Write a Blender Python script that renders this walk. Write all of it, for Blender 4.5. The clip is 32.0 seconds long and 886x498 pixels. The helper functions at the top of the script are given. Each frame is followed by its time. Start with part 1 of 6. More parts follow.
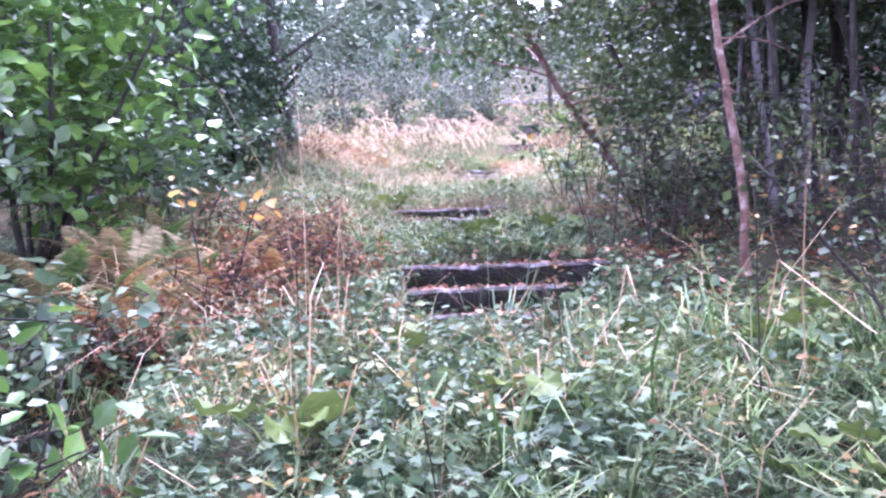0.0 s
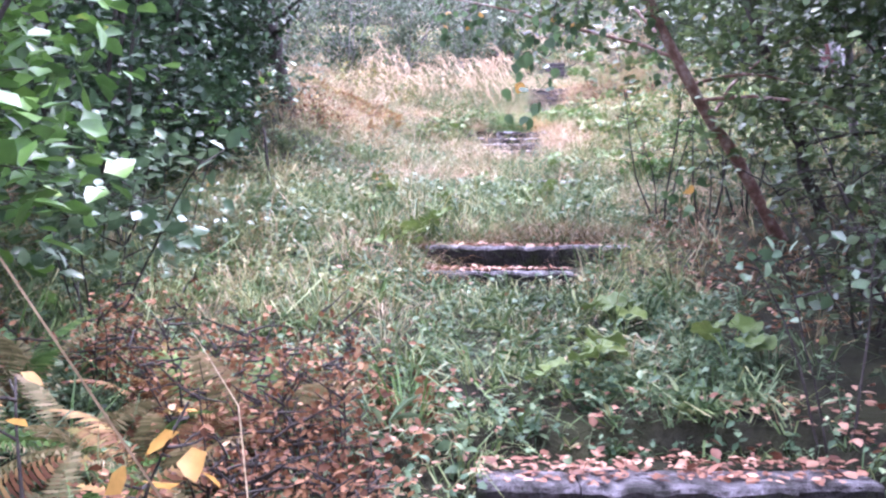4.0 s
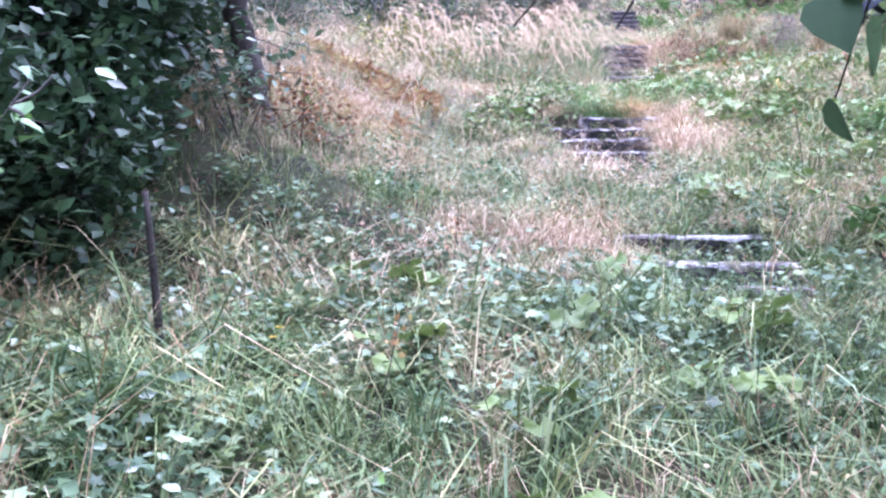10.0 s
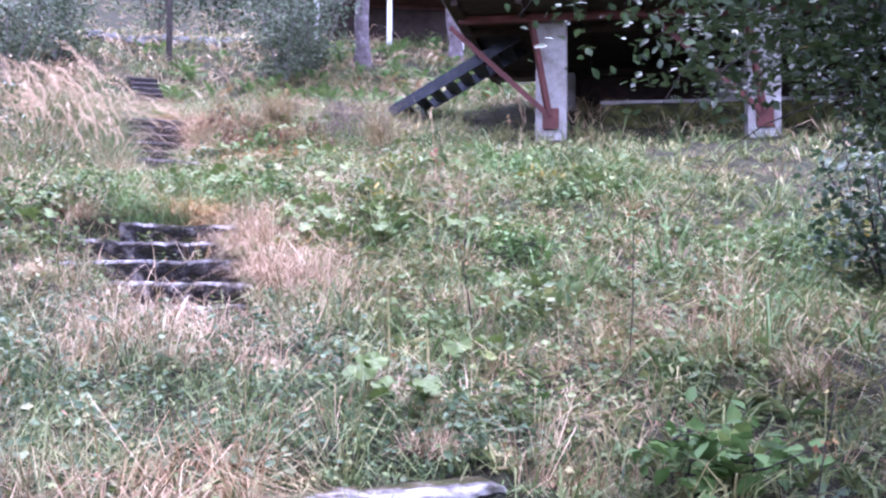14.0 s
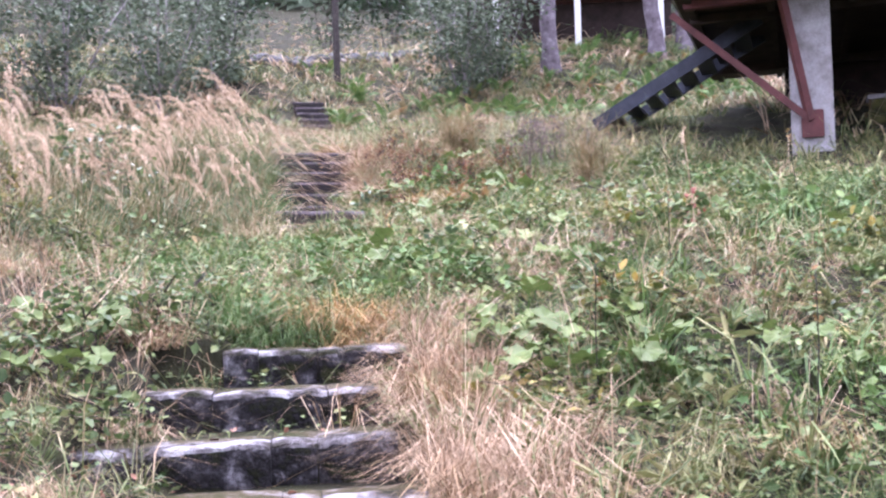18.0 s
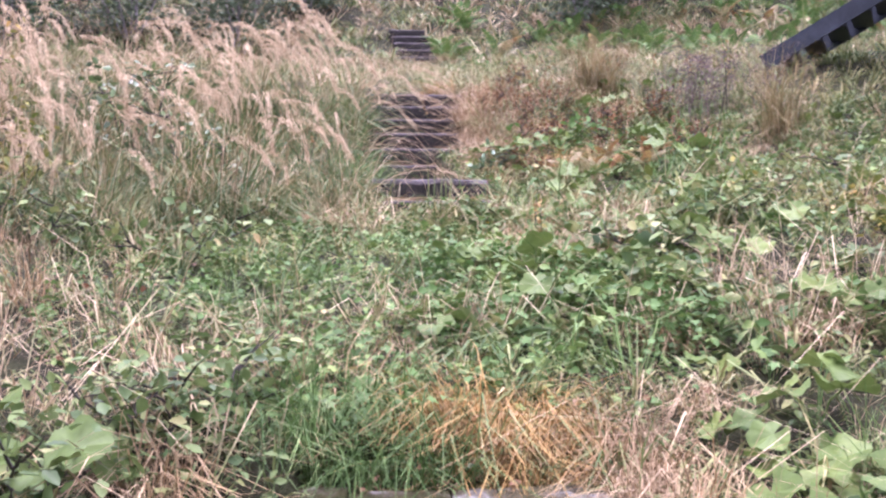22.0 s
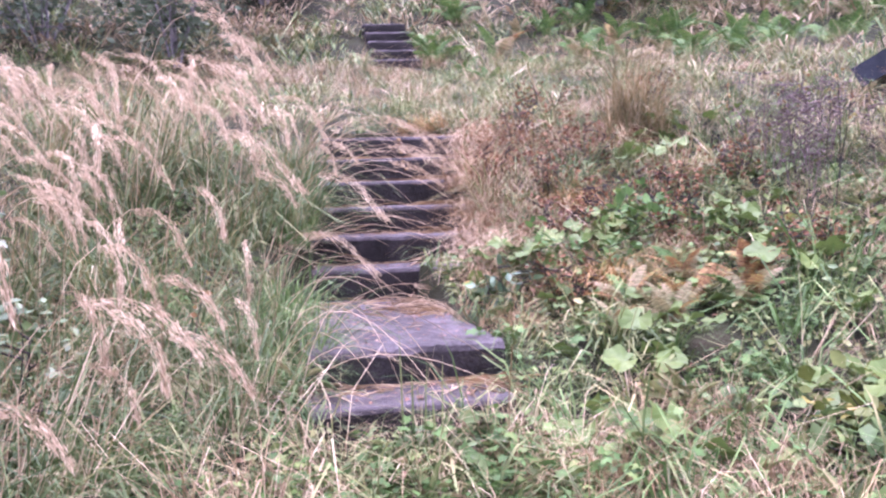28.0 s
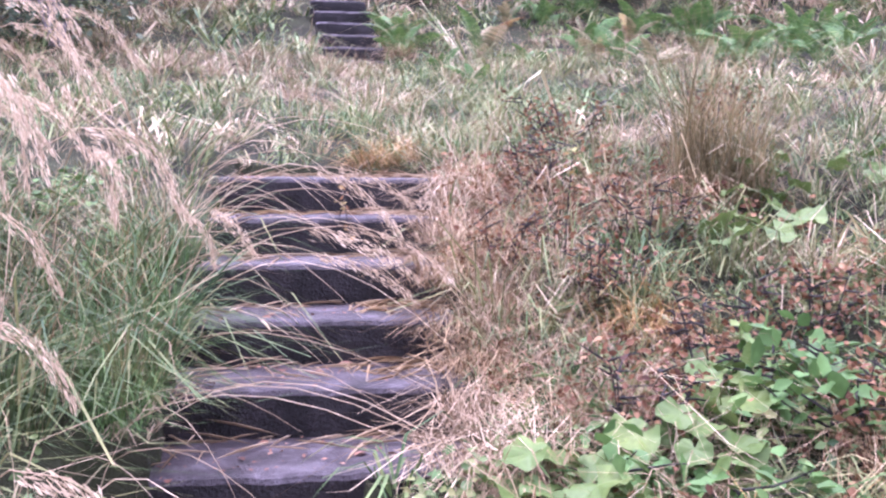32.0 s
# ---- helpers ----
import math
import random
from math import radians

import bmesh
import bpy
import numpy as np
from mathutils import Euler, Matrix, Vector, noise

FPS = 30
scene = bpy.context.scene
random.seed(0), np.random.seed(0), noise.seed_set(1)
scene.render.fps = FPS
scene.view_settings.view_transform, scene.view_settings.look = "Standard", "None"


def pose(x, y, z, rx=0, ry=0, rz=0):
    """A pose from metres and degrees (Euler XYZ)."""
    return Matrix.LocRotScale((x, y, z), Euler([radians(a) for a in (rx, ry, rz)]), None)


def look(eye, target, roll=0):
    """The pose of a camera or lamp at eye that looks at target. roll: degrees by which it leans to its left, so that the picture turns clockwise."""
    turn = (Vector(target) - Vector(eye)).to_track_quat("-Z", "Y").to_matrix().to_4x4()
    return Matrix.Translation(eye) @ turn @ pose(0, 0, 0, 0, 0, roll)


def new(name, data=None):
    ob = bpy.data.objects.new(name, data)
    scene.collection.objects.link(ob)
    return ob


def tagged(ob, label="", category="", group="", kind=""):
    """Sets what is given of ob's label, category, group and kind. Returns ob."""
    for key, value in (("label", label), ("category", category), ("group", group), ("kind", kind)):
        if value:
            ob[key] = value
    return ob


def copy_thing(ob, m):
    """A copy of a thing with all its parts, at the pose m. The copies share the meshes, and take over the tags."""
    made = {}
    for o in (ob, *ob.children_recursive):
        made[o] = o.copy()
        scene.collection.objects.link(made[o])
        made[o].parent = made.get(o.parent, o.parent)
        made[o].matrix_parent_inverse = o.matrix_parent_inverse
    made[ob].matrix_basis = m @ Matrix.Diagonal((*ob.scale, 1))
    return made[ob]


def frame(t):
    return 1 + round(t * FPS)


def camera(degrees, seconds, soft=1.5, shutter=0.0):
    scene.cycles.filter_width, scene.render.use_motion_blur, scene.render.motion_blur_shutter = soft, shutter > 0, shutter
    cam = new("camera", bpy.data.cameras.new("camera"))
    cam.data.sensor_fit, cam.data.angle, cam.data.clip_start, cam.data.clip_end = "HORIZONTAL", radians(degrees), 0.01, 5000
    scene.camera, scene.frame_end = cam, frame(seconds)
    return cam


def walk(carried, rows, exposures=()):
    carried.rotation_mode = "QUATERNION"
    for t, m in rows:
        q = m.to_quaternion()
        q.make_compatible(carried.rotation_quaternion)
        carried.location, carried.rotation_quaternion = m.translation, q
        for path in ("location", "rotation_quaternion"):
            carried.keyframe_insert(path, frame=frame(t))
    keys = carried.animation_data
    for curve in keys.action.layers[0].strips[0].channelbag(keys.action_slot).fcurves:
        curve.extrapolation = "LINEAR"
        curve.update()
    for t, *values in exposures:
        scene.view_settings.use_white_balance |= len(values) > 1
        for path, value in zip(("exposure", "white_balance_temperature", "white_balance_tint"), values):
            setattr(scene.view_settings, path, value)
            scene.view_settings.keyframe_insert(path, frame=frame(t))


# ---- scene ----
EXPOSURE = 1.9
cam = camera(49.14, 32.0, soft=2.4)
# seconds, place in metres, yaw, pitch, roll in degrees
ROWS = [
    (0.0, 0.007, 0.000, 1.503, -0.03, 5.18, 1.83),
    (0.5, -0.057, 0.369, 1.658, 0.23, 4.93, 1.51),
    (1.0, -0.104, 0.722, 1.867, 1.18, 5.31, 1.18),
    (1.5, -0.103, 1.064, 2.069, 2.48, 5.99, 1.04),
    (2.0, -0.130, 1.434, 2.236, 2.47, 3.56, 0.67),
    (2.5, -0.188, 1.817, 2.343, 1.50, 2.53, 0.84),
    (4.5, -0.414, 3.561, 2.875, -0.62, 0.18, -0.51),
    (5.0, -0.446, 4.023, 3.033, -0.73, 1.44, -0.86),
    (5.5, -0.423, 4.423, 3.138, -1.66, 0.15, -0.62),
    (6.0, -0.386, 4.777, 3.173, -2.49, -1.18, -0.06),
    (6.5, -0.337, 5.172, 3.224, -3.07, -2.19, -0.16),
    (7.0, -0.305, 5.573, 3.296, -3.28, -2.44, -0.46),
    (7.5, -0.300, 5.950, 3.413, -2.27, -2.52, 0.53),
    (8.0, -0.310, 6.317, 3.519, -0.48, -2.04, 1.39),
    (8.5, -0.357, 6.672, 3.601, 1.21, -1.24, 1.74),
    (9.0, -0.432, 7.057, 3.678, 2.72, -2.04, 1.92),
    (9.5, -0.519, 7.481, 3.748, 3.04, -3.77, 1.32),
    (10.0, -0.607, 7.920, 3.807, 1.83, -2.60, 0.08),
    (10.5, -0.690, 8.317, 3.842, -2.06, -1.29, -0.68),
    (11.0, -0.775, 8.673, 3.897, -6.47, -1.28, 0.02),
    (11.5, -0.827, 9.058, 3.983, -10.21, -2.20, 0.44),
    (12.0, -0.884, 9.501, 4.047, -14.40, -2.37, 0.32),
    (12.5, -0.902, 9.940, 4.153, -20.12, 0.58, 0.09),
    (13.0, -0.834, 10.326, 4.245, -24.69, 2.92, 0.34),
    (13.5, -0.738, 10.668, 4.328, -26.91, 2.63, -0.22),
    (15.5, -0.418, 12.192, 4.679, -26.82, -1.93, -0.42),
    (16.0, -0.269, 12.584, 4.783, -25.38, -1.38, -0.12),
    (16.5, -0.093, 13.007, 4.901, -23.44, -0.74, 0.20),
    (17.0, 0.047, 13.407, 4.990, -21.25, 0.13, 0.90),
    (17.5, 0.170, 13.809, 5.065, -18.93, 1.06, 1.40),
    (18.0, 0.298, 14.196, 5.162, -16.41, 1.91, 1.63),
    (18.5, 0.425, 14.500, 5.285, -14.05, 1.82, 2.73),
    (19.0, 0.485, 14.732, 5.389, -12.44, 1.37, 3.50),
    (19.5, 0.505, 14.936, 5.457, -11.64, 0.65, 3.59),
    (20.0, 0.524, 15.204, 5.532, -10.60, -0.35, 3.19),
    (20.5, 0.529, 15.539, 5.574, -9.59, -1.25, 2.58),
    (21.0, 0.533, 15.899, 5.604, -9.27, -2.32, 1.85),
    (21.5, 0.535, 16.282, 5.630, -9.96, -2.97, 1.00),
    (22.0, 0.543, 16.678, 5.670, -11.25, -2.22, 0.27),
    (22.5, 0.584, 17.087, 5.744, -11.88, -1.55, 0.46),
    (23.0, 0.649, 17.469, 5.837, -11.92, -1.47, 0.55),
    (23.5, 0.717, 17.811, 5.938, -12.01, -2.04, 0.57),
    (24.0, 0.783, 18.092, 6.045, -12.43, -2.69, 1.47),
    (24.5, 0.849, 18.278, 6.138, -13.04, -3.24, 1.57),
    (25.0, 0.912, 18.435, 6.218, -14.01, -3.61, 1.03),
    (25.5, 0.965, 18.628, 6.293, -14.78, -3.37, 0.89),
    (27.5, 1.168, 19.425, 6.630, -12.40, -4.23, 2.13),
    (28.0, 1.191, 19.674, 6.706, -11.74, -4.37, 1.73),
    (28.5, 1.223, 19.989, 6.760, -12.20, -4.51, 0.89),
    (29.0, 1.277, 20.358, 6.800, -13.03, -4.41, 0.44),
    (29.5, 1.357, 20.787, 6.863, -13.55, -4.51, -0.24),
    (30.0, 1.471, 21.238, 6.935, -13.30, -4.18, -1.04),
    (30.5, 1.566, 21.662, 7.014, -13.02, -3.92, -2.06),
    (31.0, 1.641, 22.066, 7.072, -13.01, -4.21, -1.56),
    (31.5, 1.705, 22.412, 7.118, -13.37, -4.76, -0.52),
    (32.0, 1.775, 22.721, 7.147, -14.09, -5.30, -0.49),
]
walk(cam, [(t, pose(x, y, z, 90 + pitch, roll, yaw)) for t, x, y, z, yaw, pitch, roll in ROWS], exposures=[(0.0, EXPOSURE + 1.17, 5170, 47), (2.0, EXPOSURE + 1.15, 5320, 49), (5.0, EXPOSURE + 0.9, 5270, 31), (8.0, EXPOSURE + 0.8, 5070, 34), (10.0, EXPOSURE + 0.8, 4970, 33), (12.0, EXPOSURE + 0.48, 5120, 41), (13.0, EXPOSURE + 0.55, 5070, 41), (16.0, EXPOSURE + 0.43, 5270, 36), (20.0, EXPOSURE + 0.26, 5820, 32), (25.0, EXPOSURE + 0.13, 5600, 41), (28.0, EXPOSURE + 0.3, 5470, 44), (30.0, EXPOSURE + 0.35, 5470, 41), (32.0, EXPOSURE + 0.34, 5270, 40)])

# ---- light: an overcast sky with a wide, weak sun ----
world = bpy.data.worlds.new("overcast_sky")
scene.world = world
world.use_nodes = True
wn = world.node_tree
sky = wn.nodes.new("ShaderNodeTexSky")
sky.sky_type, sky.sun_disc = "NISHITA", False
sky.sun_elevation, sky.sun_rotation = radians(75), radians(22)
sky.air_density, sky.dust_density, sky.ozone_density = 1.0, 4.0, 1.0
wash = wn.nodes.new("ShaderNodeMix")
wash.data_type = "RGBA"
wash.inputs["Factor"].default_value = 0.75
wash.inputs["B"].default_value = (9.0, 9.2, 9.6, 1)
wn.links.new(sky.outputs[0], wash.inputs["A"])
wn.links.new(wash.outputs["Result"], wn.nodes["Background"].inputs["Color"])
wn.nodes["Background"].inputs["Strength"].default_value = 0.12
sun = new("sun", bpy.data.lights.new("sun", "SUN"))
sun.data.energy, sun.data.angle, sun.data.color = 1.4, radians(35), (1.0, 0.96, 0.92)
sun.matrix_world = look((4, 10, 40), (0, 0, 0))


# ---- materials ----
def mat(name, rough=0.8, metal=0.0, spec=0.3):
    m = bpy.data.materials.new(name)
    m.use_nodes = True
    b = m.node_tree.nodes["Principled BSDF"]
    b.inputs["Roughness"].default_value, b.inputs["Metallic"].default_value = rough, metal
    b.inputs["Specular IOR Level"].default_value = spec
    return m, m.node_tree, b


def ramp(nt, stops, fac):
    r = nt.nodes.new("ShaderNodeValToRGB")
    e = r.color_ramp.elements
    while len(e) < len(stops):
        e.new(0.5)
    for el, (p, c) in zip(e, stops):
        el.position, el.color = p, (*c, 1)
    nt.links.new(fac, r.inputs[0])
    return r.outputs[0]


def noise_at(nt, scale, detail=4.0, coord="Object", rough=0.6):
    n = nt.nodes.new("ShaderNodeTexNoise")
    n.inputs["Scale"].default_value, n.inputs["Detail"].default_value = scale, detail
    n.inputs["Roughness"].default_value = rough
    if coord == "World":
        g = nt.nodes.new("ShaderNodeNewGeometry")
        nt.links.new(g.outputs["Position"], n.inputs["Vector"])
    else:
        g = nt.nodes.new("ShaderNodeTexCoord")
        nt.links.new(g.outputs[coord], n.inputs["Vector"])
    return n.outputs["Fac"]


def mixc(nt, fac, a, b, mode="MIX"):
    m = nt.nodes.new("ShaderNodeMix")
    m.data_type, m.blend_type = "RGBA", mode
    for key, v in (("Factor", fac), ("A", a), ("B", b)):
        if isinstance(v, (int, float)):
            m.inputs[key].default_value = v
        elif isinstance(v, tuple):
            m.inputs[key].default_value = (*v, 1)
        else:
            nt.links.new(v, m.inputs[key])
    return m.outputs["Result"]


def bump(nt, bsdf, fac, strength=0.5, dist=0.02):
    b = nt.nodes.new("ShaderNodeBump")
    b.inputs["Strength"].default_value, b.inputs["Distance"].default_value = strength, dist
    nt.links.new(fac, b.inputs["Height"])
    nt.links.new(b.outputs[0], bsdf.inputs["Normal"])


def leafy(name, stops, rough=0.55, spec=0.22, through_light=0.2, patch=None, patch_scale=0.6):
    """Foliage: a colour per leaf, patches over the ground, some light through the blade."""
    m, nt, b = mat(name, rough, 0, spec)
    tone = lambda p: 0.58 + 0.52 * p
    stops = [(p, (r * 1.08 * tone(p), g_ * tone(p), min(0.6, q * 1.02 * tone(p) + 0.002))) for p, (r, g_, q) in stops]
    if patch:
        patch = [(p, (r * 1.08 * tone(p), g_ * tone(p), min(0.6, q * 1.02 * tone(p) + 0.002))) for p, (r, g_, q) in patch]
    g = nt.nodes.new("ShaderNodeNewGeometry")
    drift = ramp(nt, [(0.34, (0, 0, 0)), (0.66, (1, 1, 1))], noise_at(nt, 3.2, 3.0, "World"))
    tone_of = mixc(nt, 0.42, g.outputs["Random Per Island"], drift)
    c = ramp(nt, stops, tone_of)
    if patch:
        n = noise_at(nt, patch_scale, 4.0, "World", 0.7)
        f = ramp(nt, [(0.46, (0, 0, 0)), (0.56, (1, 1, 1))], n)
        c = mixc(nt, f, c, ramp(nt, patch, tone_of))
    vein = noise_at(nt, 45.0, 2.0, "World")
    c = mixc(nt, 0.35, c, ramp(nt, [(0.3, (0.45, 0.45, 0.45)), (0.7, (1, 1, 1))], vein), "MULTIPLY")
    nt.links.new(c, b.inputs["Base Color"])
    t = nt.nodes.new("ShaderNodeBsdfTranslucent")
    nt.links.new(c, t.inputs["Color"])
    mx = nt.nodes.new("ShaderNodeMixShader")
    mx.inputs[0].default_value = through_light
    nt.links.new(b.outputs[0], mx.inputs[1])
    nt.links.new(t.outputs[0], mx.inputs[2])
    nt.links.new(mx.outputs[0], nt.nodes["Material Output"].inputs["Surface"])
    return m


def rough_mat(name, stops, scale=6.0, fine=60.0, rough=0.85, depth=0.02, strength=0.6, spec=0.25, metal=0.0):
    m, nt, b = mat(name, rough, metal, spec)
    big, small = noise_at(nt, scale, 6.0, "World"), noise_at(nt, fine, 5.0, "World")
    c = ramp(nt, stops, big)
    c = mixc(nt, 0.6, c, ramp(nt, [(0.3, (0.4, 0.4, 0.4)), (0.65, (1, 1, 1))], small), "MULTIPLY")
    nt.links.new(c, b.inputs["Base Color"])
    bump(nt, b, small, strength, depth)
    return m


GREEN = [(0.0, (0.03, 0.07, 0.02)), (0.3, (0.08, 0.15, 0.045)), (0.6, (0.17, 0.25, 0.085)), (0.82, (0.30, 0.34, 0.14)), (1.0, (0.48, 0.42, 0.24))]
COOL = [(0.0, (0.03, 0.07, 0.03)), (0.35, (0.09, 0.165, 0.08)), (0.7, (0.18, 0.27, 0.14)), (0.86, (0.30, 0.37, 0.20)), (0.92, (0.36, 0.26, 0.12)), (1.0, (0.30, 0.13, 0.08))]
STRAW = [(0.0, (0.17, 0.11, 0.055)), (0.35, (0.40, 0.30, 0.175)), (0.65, (0.60, 0.48, 0.31)), (1.0, (0.74, 0.64, 0.46))]
RUST = [(0.0, (0.13, 0.075, 0.035)), (0.4, (0.30, 0.20, 0.095)), (0.8, (0.48, 0.36, 0.19)), (1.0, (0.60, 0.50, 0.30))]
M_grass = leafy("meadow_grass", GREEN, patch=STRAW, patch_scale=0.55)
M_lush = leafy("lush_grass", GREEN, patch=COOL, patch_scale=0.8)
M_green = leafy("green_grass", GREEN, patch=[(0.0, (0.09, 0.13, 0.045)), (0.6, (0.26, 0.29, 0.11)), (1.0, (0.50, 0.42, 0.22))], patch_scale=1.1)
M_fresh = leafy("fresh_grass", [(0.0, (0.05, 0.11, 0.025)), (0.5, (0.11, 0.21, 0.055)), (0.85, (0.20, 0.31, 0.10)), (1.0, (0.42, 0.38, 0.18))])
M_straw = leafy("dry_grass", STRAW, patch=RUST, patch_scale=0.9)
M_plume = leafy("grass_plume", [(0.0, (0.40, 0.29, 0.16)), (0.5, (0.66, 0.53, 0.35)), (1.0, (0.82, 0.71, 0.52))], 0.8, 0.1, 0.4)
M_reed = leafy("reed_blade", [(0.0, (0.05, 0.10, 0.04)), (0.5, (0.12, 0.175, 0.06)), (0.85, (0.25, 0.25, 0.10)), (1.0, (0.42, 0.34, 0.19))])
M_sedge = leafy("brown_sedge", [(0.0, (0.08, 0.07, 0.035)), (0.5, (0.20, 0.17, 0.07)), (0.85, (0.36, 0.27, 0.13)), (1.0, (0.22, 0.32, 0.11))])
M_brown = leafy("brown_olive_grass", [(0.0, (0.05, 0.045, 0.02)), (0.4, (0.14, 0.12, 0.05)), (0.75, (0.26, 0.20, 0.09)), (1.0, (0.40, 0.32, 0.17))])
M_herb = leafy("herb_leaf", COOL, 0.5)
M_meadow_herb = leafy("meadow_herb_leaf", [(0.0, (0.05, 0.10, 0.032)), (0.35, (0.115, 0.19, 0.06)), (0.65, (0.19, 0.265, 0.09)), (0.88, (0.32, 0.32, 0.13)), (1.0, (0.42, 0.29, 0.14))], 0.45)
M_round = leafy("coltsfoot_leaf", [(0.0, (0.075, 0.13, 0.03)), (0.6, (0.13, 0.20, 0.05)), (0.9, (0.20, 0.26, 0.07)), (1.0, (0.42, 0.36, 0.10))], 0.5)
M_hazel = leafy("hazel_leaf", [(0.0, (0.05, 0.11, 0.03)), (0.5, (0.10, 0.22, 0.045)), (0.9, (0.17, 0.33, 0.06)), (1.0, (0.40, 0.42, 0.09))], 0.32, 0.5)
M_dark_leaf = leafy("alder_leaf", [(0.0, (0.02, 0.045, 0.02)), (0.6, (0.04, 0.085, 0.035)), (1.0, (0.07, 0.13, 0.05))], 0.42, 0.35)
M_birch_leaf = leafy("birch_leaf", [(0.0, (0.05, 0.085, 0.03)), (0.6, (0.11, 0.18, 0.06)), (0.93, (0.19, 0.26, 0.09)), (0.97, (0.38, 0.28, 0.07)), (1.0, (0.36, 0.17, 0.05))], 0.35, 0.5)
# Darker copy of the birch leaf: a backlit crown's shade is in the colour
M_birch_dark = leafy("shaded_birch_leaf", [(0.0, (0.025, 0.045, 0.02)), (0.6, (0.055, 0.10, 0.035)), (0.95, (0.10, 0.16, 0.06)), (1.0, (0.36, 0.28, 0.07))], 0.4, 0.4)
M_thicket = leafy("thicket_leaf", [(0.0, (0.03, 0.055, 0.022)), (0.6, (0.07, 0.115, 0.04)), (0.93, (0.14, 0.19, 0.07)), (1.0, (0.32, 0.26, 0.07))], 0.32, 0.5)
M_gold_leaf = leafy("yellowing_leaf", [(0.0, (0.07, 0.12, 0.03)), (0.5, (0.18, 0.22, 0.05)), (0.8, (0.36, 0.30, 0.07)), (1.0, (0.45, 0.26, 0.08))], 0.45)
M_spray = leafy("birch_leaf_green", [(0.0, (0.07, 0.13, 0.05)), (1.0, (0.10, 0.18, 0.07))], 0.5, 0.25, 0.4)
M_spray_dark = leafy("birch_leaf_dark", [(0.0, (0.03, 0.06, 0.025)), (1.0, (0.05, 0.095, 0.035))], 0.5, 0.2, 0.3)
M_spray_gold = leafy("birch_leaf_yellow", [(0.0, (0.46, 0.31, 0.07)), (1.0, (0.50, 0.30, 0.08))], 0.45, 0.4, 0.5)
M_silver = leafy("bramble_leaf_pale", [(0.0, (0.04, 0.09, 0.04)), (0.4, (0.09, 0.17, 0.08)), (0.75, (0.17, 0.26, 0.14)), (0.88, (0.26, 0.35, 0.24)), (0.95, (0.14, 0.28, 0.05)), (1.0, (0.50, 0.24, 0.05))], 0.35, 0.6)
M_heather = leafy("withered_heath_herb", [(0.0, (0.07, 0.05, 0.045)), (0.5, (0.17, 0.13, 0.12)), (1.0, (0.34, 0.27, 0.24))], 0.7)
M_willow = leafy("willow_leaf", [(0.0, (0.06, 0.10, 0.05)), (0.6, (0.13, 0.18, 0.11)), (1.0, (0.25, 0.31, 0.21))], 0.6, 0.2)
M_fern = leafy("fern_frond", [(0.0, (0.06, 0.13, 0.03)), (0.6, (0.12, 0.23, 0.06)), (1.0, (0.25, 0.32, 0.10))])
M_fern_dry = leafy("withered_fern", [(0.0, (0.11, 0.045, 0.025)), (0.3, (0.26, 0.13, 0.06)), (0.6, (0.42, 0.28, 0.11)), (0.85, (0.36, 0.34, 0.12)), (1.0, (0.16, 0.22, 0.07))], 0.6)
M_litter = leafy("fallen_leaf", [(0.0, (0.10, 0.045, 0.03)), (0.4, (0.28, 0.13, 0.075)), (0.75, (0.44, 0.26, 0.17)), (0.9, (0.60, 0.44, 0.30)), (1.0, (0.50, 0.40, 0.12))], 0.6, 0.3, 0.1)
M_yellow = leafy("yellow_petal", [(0.0, (0.62, 0.42, 0.02)), (1.0, (0.75, 0.55, 0.03))], 0.6)
M_redleaf = leafy("red_autumn_leaf", [(0.0, (0.18, 0.05, 0.04)), (0.6, (0.34, 0.13, 0.09)), (1.0, (0.50, 0.28, 0.18))], 0.6)
M_soil = rough_mat("soil_and_moss", [(0.3, (0.012, 0.010, 0.006)), (0.46, (0.024, 0.023, 0.010)), (0.58, (0.034, 0.036, 0.014)), (0.75, (0.06, 0.045, 0.028))], 2.6, 60, 0.95, 0.05)
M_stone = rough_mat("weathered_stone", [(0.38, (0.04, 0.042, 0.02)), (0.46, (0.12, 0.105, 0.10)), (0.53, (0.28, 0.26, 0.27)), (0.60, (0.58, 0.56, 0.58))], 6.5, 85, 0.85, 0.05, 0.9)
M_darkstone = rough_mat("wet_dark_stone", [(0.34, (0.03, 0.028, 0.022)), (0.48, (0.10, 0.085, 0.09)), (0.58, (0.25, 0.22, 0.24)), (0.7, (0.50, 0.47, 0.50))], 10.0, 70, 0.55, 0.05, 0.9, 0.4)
M_russet = leafy("russet_dead_herb", [(0.0, (0.07, 0.03, 0.014)), (0.4, (0.18, 0.085, 0.04)), (0.8, (0.30, 0.17, 0.08)), (1.0, (0.42, 0.32, 0.18))], 0.7)
M_fern_yellow = leafy("yellowing_fern", [(0.0, (0.12, 0.13, 0.05)), (0.4, (0.25, 0.24, 0.11)), (0.7, (0.38, 0.33, 0.18)), (0.9, (0.46, 0.36, 0.23)), (1.0, (0.24, 0.13, 0.08))], 0.6)
M_gold = leafy("golden_dry_grass", [(0.0, (0.16, 0.10, 0.03)), (0.5, (0.40, 0.25, 0.08)), (0.85, (0.55, 0.38, 0.15)), (1.0, (0.30, 0.32, 0.10))])
